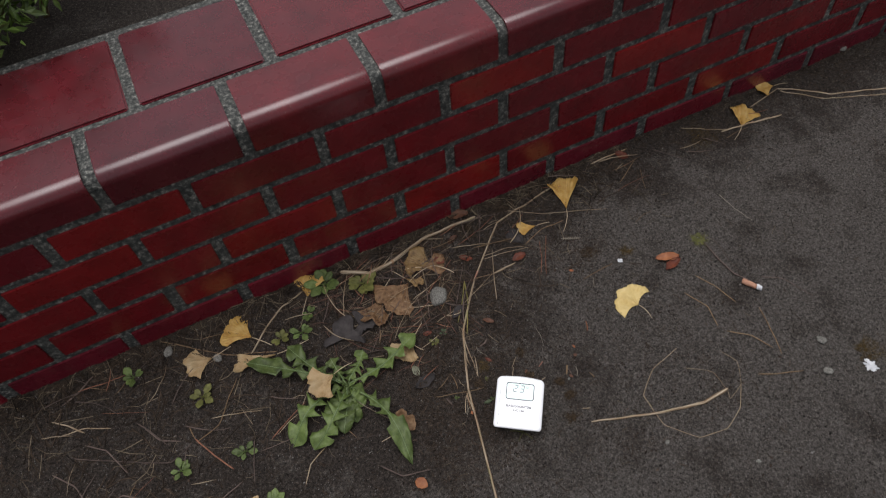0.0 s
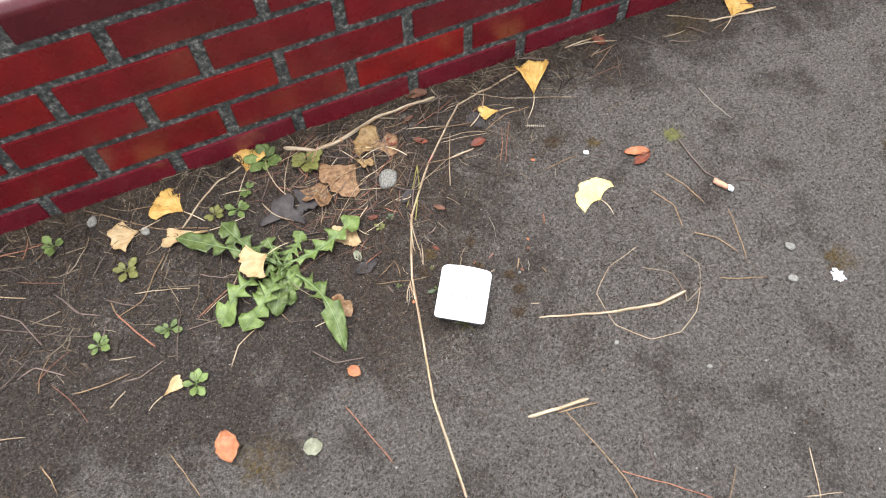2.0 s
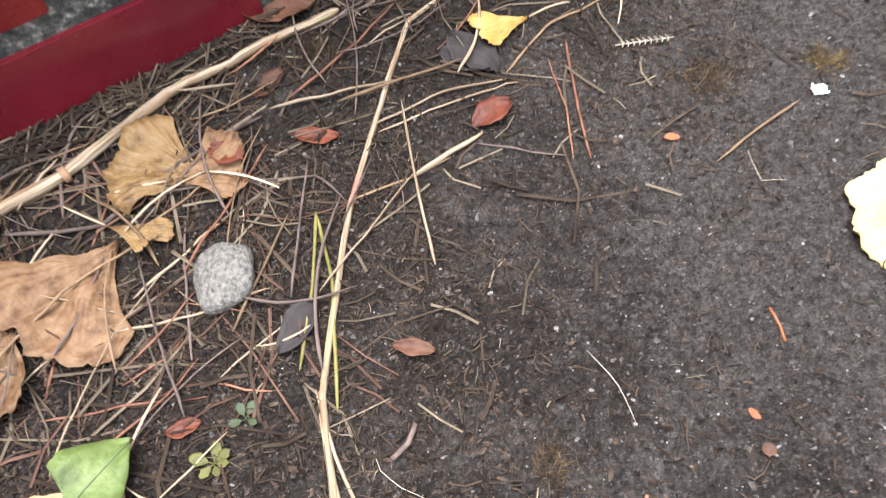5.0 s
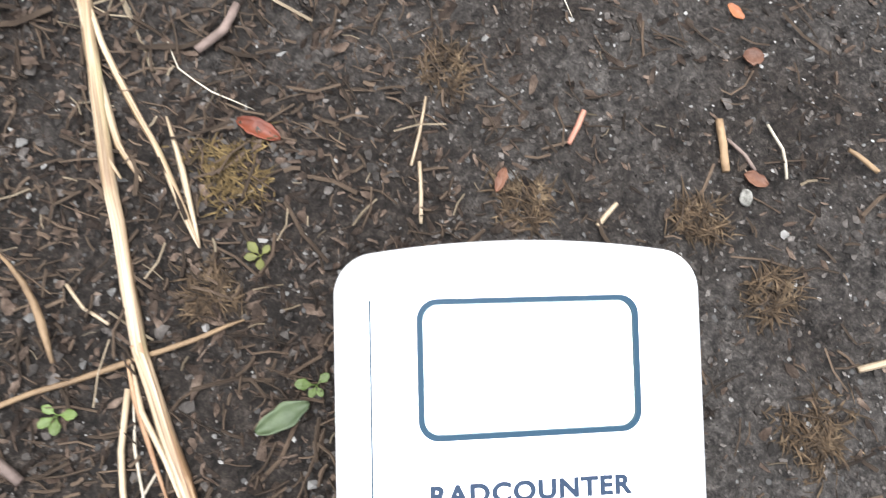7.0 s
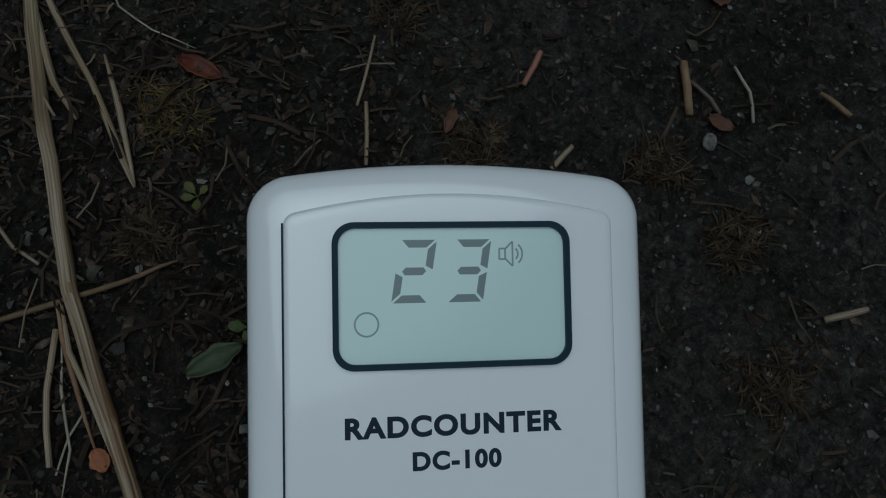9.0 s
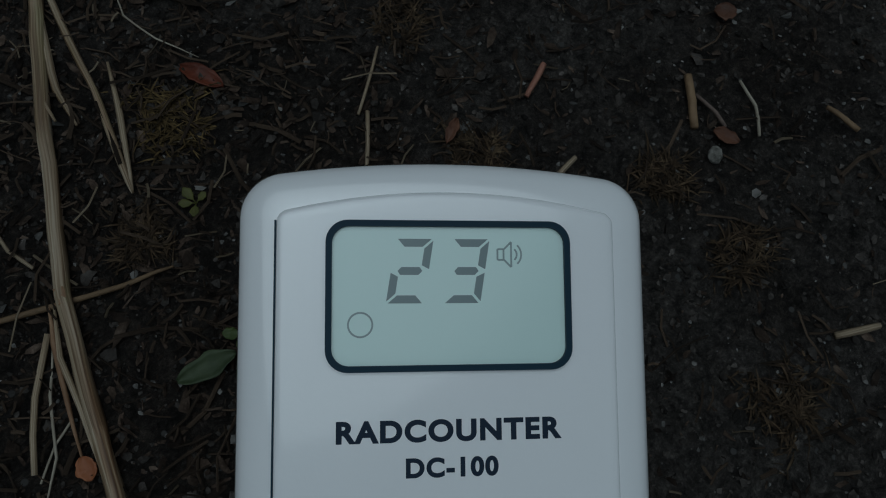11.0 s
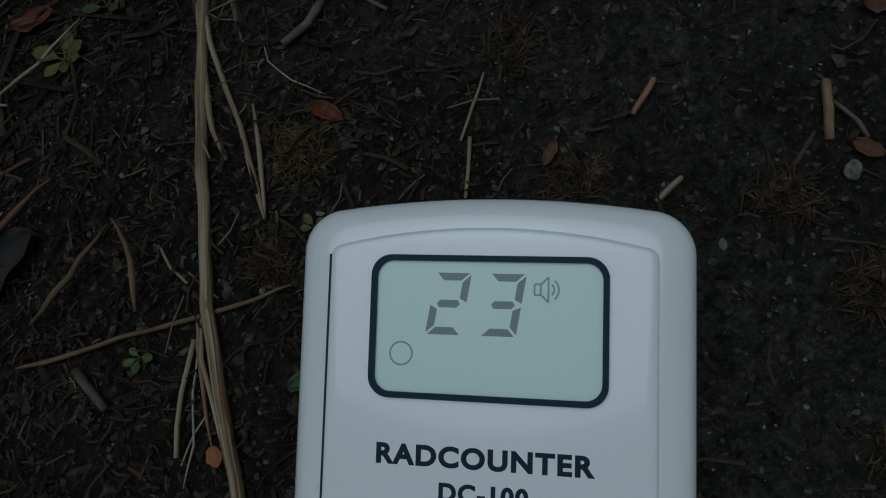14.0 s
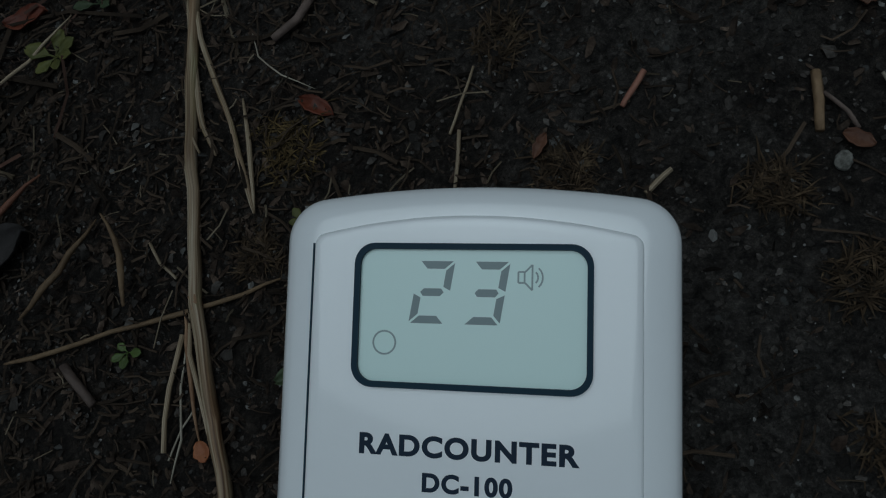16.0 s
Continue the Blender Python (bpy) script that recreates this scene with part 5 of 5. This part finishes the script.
# ---- loose soil, grit and chaff ----
def litter(x, y):
    """How thickly litter lies: full on the dandelion side and along the wall, thin on the trodden soil."""
    side = (0.45 - x) * 0.94 + (y + 0.3) * 0.33
    k = min(1.0, max(0.0, (side + 0.15) / 0.13))
    k *= min(1.0, max(0.15, (y + 0.58) / 0.10))
    f = min(1.0, max(0.0, (y + 0.16) / 0.10))
    patchy = 0.5 + 0.9 * noise.noise(Vector((x * 11, y * 11, 7.7)))
    spot = 0.85 * math.exp(-((x - 0.90) ** 2 + (y + 0.42) ** 2) / 0.010) + 0.7 * math.exp(-((x - 0.72) ** 2 + (y + 0.17) ** 2) / 0.006)
    spot += 0.6 * math.exp(-((x - 0.86) ** 2 + (y + 0.58) ** 2) / 0.005) + 0.5 * math.exp(-((x - 0.62) ** 2 + (y + 0.63) ** 2) / 0.006)
    return min(1.0, max(k, f, spot, 0.16 + 0.3 * max(0.0, patchy - 0.55)))


def scatter_chunks(name, count, box, lo, hi, mat, label, seed, squash=0.6, by_litter=False, slim=(0.55, 1.0)):
    """Irregular many-sided crumbs or flakes lying on the soil, joined."""
    rng = np.random.RandomState(seed)
    n = 6
    tri = [(k, (k + 1) % n, n) for k in range(n)] + [((k + 1) % n, k, n + 1) for k in range(n)]
    tri = np.array(tri)
    verts, faces = [], []
    for k in range(count):
        x, y = box[0] + (box[2] - box[0]) * rng.rand(), box[1] + (box[3] - box[1]) * rng.rand()
        s = lo * (hi / lo) ** (rng.rand() ** 2)
        if by_litter and rng.rand() > litter(x, y):
            continue
        ang = (np.arange(n) + 0.7 * (rng.rand(n) - 0.5)) * 2 * math.pi / n
        rad = s * (0.55 + 0.6 * rng.rand(n))
        thin = slim[0] + (slim[1] - slim[0]) * rng.rand()
        ring = np.column_stack((rad * np.cos(ang), rad * np.sin(ang) * thin, s * squash * (rng.rand(n) - 0.35) * 0.7))
        tops = np.array([((rng.rand() - 0.5) * s * 0.6, (rng.rand() - 0.5) * s * 0.4 * thin, s * squash * (0.5 + 0.6 * rng.rand())), (0, 0, -s * squash * 0.6)])
        v = np.concatenate((ring, tops))
        tilt = (rng.rand() - 0.5) * 1.0
        v[:, 2] += v[:, 0] * tilt
        a = rng.rand() * 6.28
        c, sn = math.cos(a), math.sin(a)
        v = np.column_stack((v[:, 0] * c - v[:, 1] * sn + x, v[:, 0] * sn + v[:, 1] * c + y, v[:, 2] + relief(x, y) + s * 0.25 * min(1.0, squash + abs(tilt))))
        faces.append(tri + (n + 2) * len(verts))
        verts.append(v)
    ob = new(name, mesh_from(name, np.concatenate(verts).tolist(), np.concatenate(faces).tolist(), mat, False))
    return tagged(ob, label, "soil", "", "stuff")


def scatter_fibres(name, count, box, lo, hi, thick, mat, label, seed, wall_bias=0.0):
    """Short bent flakes and fibres lying flat, joined."""
    rng = np.random.RandomState(seed)
    verts, faces = [], []
    for k in range(count):
        x = box[0] + (box[2] - box[0]) * rng.rand()
        q = rng.rand()
        y = box[3] - (box[3] - box[1]) * (q ** (1 + wall_bias))
        ln = lo + (hi - lo) * rng.rand() ** 2.5
        if rng.rand() > litter(x, y):
            continue
        w = thick * (0.5 + rng.rand())
        a = rng.rand() * 6.28
        bend = (rng.rand() - 0.5) * 1.0
        i = len(verts)
        z0 = relief(x, y) + 0.0006 + 0.0018 * rng.rand()
        tip = 0.15 * (rng.rand() - 0.5)
        for j, t in enumerate((-0.5, 0.0, 0.5)):
            aa = a + bend * t
            cx, cy = x + ln * t * math.cos(aa), y + ln * t * math.sin(aa)
            nx, ny_ = -math.sin(aa) * w * 0.5, math.cos(aa) * w * 0.5
            z = z0 + tip * ln * t
            verts += [(cx - nx, cy - ny_, z), (cx, cy, z + w * 0.5), (cx + nx, cy + ny_, z)]
        for j in (0, 1):
            o = i + 3 * j
            faces += [(o, o + 3, o + 4, o + 1), (o + 1, o + 4, o + 5, o + 2), (o + 2, o + 5, o + 3, o)]
    ob = new(name, mesh_from(name, verts, faces, mat, False))
    return tagged(ob, label, "plant litter", "", "stuff")


CLOSE = (0.30, -0.60, 0.82, -0.10)
WIDE = (-0.5, -1.05, 1.7, -0.005)
FOOT = (-0.45, -0.30, 0.95, -0.002)
scatter_chunks("soil_crumbs", 34000, CLOSE, 0.0003, 0.0016, M_CRUMB, "fine dark soil crumbs", 1)
scatter_chunks("soil_crumbs", 14000, WIDE, 0.0008, 0.0027, M_CRUMB, "fine dark soil crumbs", 2)
scatter_chunks("soil_crumbs", 22000, WIDE, 0.0007, 0.0026, M_CRUMB, "fine dark soil crumbs", 12)
scatter_chunks("mulch", 70000, CLOSE, 0.0006, 0.0040, M_MULCH, "flat dark brown mulch flakes", 13, 0.16, True, (0.10, 0.46))
scatter_chunks("mulch", 14000, WIDE, 0.0016, 0.0060, M_MULCH, "flat dark brown mulch flakes", 14, 0.16, True, (0.10, 0.46))
scatter_chunks("grit", 9000, CLOSE, 0.0002, 0.0009, M_GRIT, "pale mineral grit", 3)
scatter_chunks("grit", 8000, WIDE, 0.0007, 0.0022, M_GRIT, "pale mineral grit", 4)
scatter_fibres("chaff", 9000, CLOSE, 0.003, 0.014, 0.0006, M_CHAFF, "fine brown plant chaff on soil", 5)
scatter_fibres("chaff", 650, CLOSE, 0.003, 0.012, 0.0004, M_CHAFFPALE, "fine pale straw chaff on soil", 6)
scatter_fibres("chaff", 15000, WIDE, 0.003, 0.022, 0.0009, M_CHAFF, "fine brown plant chaff on soil", 7, 0.8)
scatter_fibres("chaff", 1300, WIDE, 0.004, 0.022, 0.0006, M_CHAFFPALE, "fine pale straw chaff on soil", 8, 0.9)
scatter_fibres("litter_stems", 110, (0.22, -0.28, 0.52, -0.03), 0.03, 0.10, 0.0012, M_RUSTLITTER, "rust-brown and grey dead stems in litter", 15, 0.2)
scatter_fibres("litter_stems", 45, (0.25, -0.26, 0.50, -0.03), 0.03, 0.10, 0.0014, M_CHAFFPALE, "pale dead stems in litter", 16, 0.2)
scatter_fibres("litter_stems", 520, FOOT, 0.02, 0.08, 0.0012, M_CHAFFPALE, "dry stems heaped at the wall foot", 9, 1.3)
scatter_fibres("litter_stems", 1500, FOOT, 0.02, 0.08, 0.0015, M_CHAFF, "brown dry stems heaped at the wall foot", 10, 1.1)


# ---- hedge above the wall ----
def hedge():
    ob = new("hedge")
    ob.location = (-0.24, 0.50, 0.41)
    rng = np.random.RandomState(21)
    vs, fs = [], []
    for k in range(5200):
        d = rng.randn(3)
        d /= np.linalg.norm(d)
        r = rng.rand() ** 0.35
        lump = 1 + 0.22 * noise.noise(Vector(d * 2.5))
        c = Vector((d[0] * 0.42 * r * lump - 0.02, d[1] * 0.27 * r * lump, 0.13 + d[2] * 0.15 * r * lump))
        ax = Vector(rng.randn(3)).normalized()
        sd = ax.cross(Vector(rng.randn(3))).normalized()
        nn = ax.cross(sd)
        ln, w = 0.010 + 0.010 * rng.rand(), 0.004 + 0.003 * rng.rand()
        i = len(vs)
        vs += [c - ax * ln, c + sd * w + nn * 0.002, c + ax * ln, c - sd * w + nn * 0.002, c - nn * 0.0006]
        fs += [(i, i + 1, i + 2, i + 3), (i + 1, i, i + 4), (i + 2, i + 1, i + 4), (i + 3, i + 2, i + 4), (i, i + 3, i + 4)]
    part("crown", mesh_from("crown", vs, fs, M_HEDGE, False), ob, "dense small yellow-green leaves")
    for k in range(9):
        a = k * 2.4
        line = [(-0.3 + k * 0.075, 0.02 * math.sin(a), -0.02), (-0.3 + k * 0.078, 0.03 * math.cos(a), 0.06), (-0.3 + k * 0.08 + 0.05 * math.sin(a), 0.08 * math.cos(a), 0.20)]
        v2, f2 = tube(line, 0.007, 0.003, 7)
        part("stem", mesh_from("stem", v2, f2, M_TWIG), ob, "woody stem")
    return tagged(ob, "clipped green hedge growing behind the brick wall", "hedge")


hedge()

# ---- brick wall with a bullnose coping ----
L, H = 0.225, 0.0750
BW, BH = 0.2050, 0.0610
wall_top = 0.4300


def wall_core():
    """Mortar body, set back behind the bricks, with a soil bed behind it."""
    bm = bmesh.new()
    bmesh.ops.create_cube(bm, size=1.0)
    for v in bm.verts:
        v.co = Vector((v.co.x * 6.2 + 1.2, (v.co.y + 0.5) * 0.33 + 0.0032, (v.co.z + 0.5) * (wall_top - 0.0035 + 0.15) - 0.15))
    bmesh.ops.bevel(bm, geom=[e for e in bm.edges if all(v.co.y < 0.01 and v.co.z > 0.2 for v in e.verts)], offset=0.020, segments=5, affect="EDGES", profile=0.5)
    me = bpy.data.meshes.new("wall_front")
    bm.to_mesh(me)
    bm.free()
    me.materials.append(M_MORTAR)
    return tagged(new("wall_front", me), "low garden wall of glazed dark red bricks with grey mortar", "wall", "", "structure")


wall = wall_core()
bed = bpy.data.meshes.new("soil_bed")
bm = bmesh.new()
bmesh.ops.create_cube(bm, size=1.0)
for v in bm.verts:
    v.co = Vector((v.co.x * 6.2 + 1.2, (v.co.y + 0.5) * 2.0 + 0.336, (v.co.z + 0.5) * 0.55 - 0.15))
bm.to_mesh(bed)
bm.free()
bed.materials.append(M_SOIL)
tagged(new("soil_bed", bed), "raised soil bed behind the wall", "ground", "", "structure")


def brick_mesh(name, w, d, h, bevel, mat):
    bm = bmesh.new()
    bmesh.ops.create_cube(bm, size=1.0)
    for v in bm.verts:
        v.co = Vector((v.co.x * w, (v.co.y + 0.5) * d, v.co.z * h))
    bmesh.ops.bevel(bm, geom=[e for e in bm.edges if not all(v.co.y > d * 0.5 for v in e.verts)] if d < 0.1 else bm.edges[:], offset=bevel, segments=2, affect="EDGES")
    me = bpy.data.meshes.new(name)
    bm.to_mesh(me)
    bm.free()
    me.materials.append(mat)
    return me


def bullnose_mesh(w, d, h, r):
    """Swept profile: front face, rounded nose, flat top."""
    prof = [(d, -h / 2), (0.0015, -h / 2), (0, -h / 2 + 0.0015)]
    for k in range(7):
        a = math.pi / 2 * k / 6
        prof.append((r - r * math.cos(a), h / 2 - r + r * math.sin(a)))
    prof += [(d - 0.002, h / 2), (d, h / 2 - 0.002)]
    m = len(prof)
    verts = []
    for x, s in ((-w / 2, 0.985), (-w / 2 + 0.0018, 1.0), (w / 2 - 0.0018, 1.0), (w / 2, 0.985)):
        verts += [(x, d / 2 + (y - d / 2) * s, z * (s * 0.6 + 0.4)) for y, z in prof]
    faces = [(i * m + k, i * m + (k + 1) % m, (i + 1) * m + (k + 1) % m, (i + 1) * m + k) for i in range(3) for k in range(m)]
    faces += [tuple(range(m))[::-1], tuple(3 * m + k for k in range(m))]
    me = mesh_from("brick", verts, faces, M_COPING, False)
    for p in me.polygons:
        p.use_smooth = m + 3 <= p.index < m + 9
    return me


stretcher = [brick_mesh("brick", BW - 0.001 * k, 0.055, BH - 0.0006 * k, 0.0011 + 0.0003 * k, M_BRICK) for k in range(3)]
# same brick shape, with the reflected tint and dust coloured in
low_course = [brick_mesh("brick", BW - 0.001 * k, 0.055, BH - 0.0006 * k, 0.0011 + 0.0003 * k, M_DUSTSHEEN) for k in range(3)]
nose = bullnose_mesh(BW, 0.107, 0.0650, 0.021)
paver = brick_mesh("brick", BW, 0.190, 0.050, 0.003, M_COPING)
rb = random.Random(5)


def brick_at(me, x, y, z):
    b = part("brick", me, wall)
    b.matrix_world = pose(x + rb.uniform(-0.0012, 0.0012), y + rb.uniform(-0.0008, 0.0010), z + rb.uniform(-0.0008, 0.0008),
                          rb.uniform(-0.4, 0.4), rb.uniform(-0.25, 0.25), rb.uniform(-0.35, 0.35))


for row in range(-1, 5):
    for k in range(-8, 18):
        offset = 0.0 if row % 2 == 0 else 0.5
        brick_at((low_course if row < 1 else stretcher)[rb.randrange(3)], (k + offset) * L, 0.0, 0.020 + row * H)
for k in range(-8, 18):
    brick_at(nose, (k + 0.5) * L, 0.0, 0.3985)
    brick_at(paver, (k + 0.90) * L, 0.121, 0.4060)
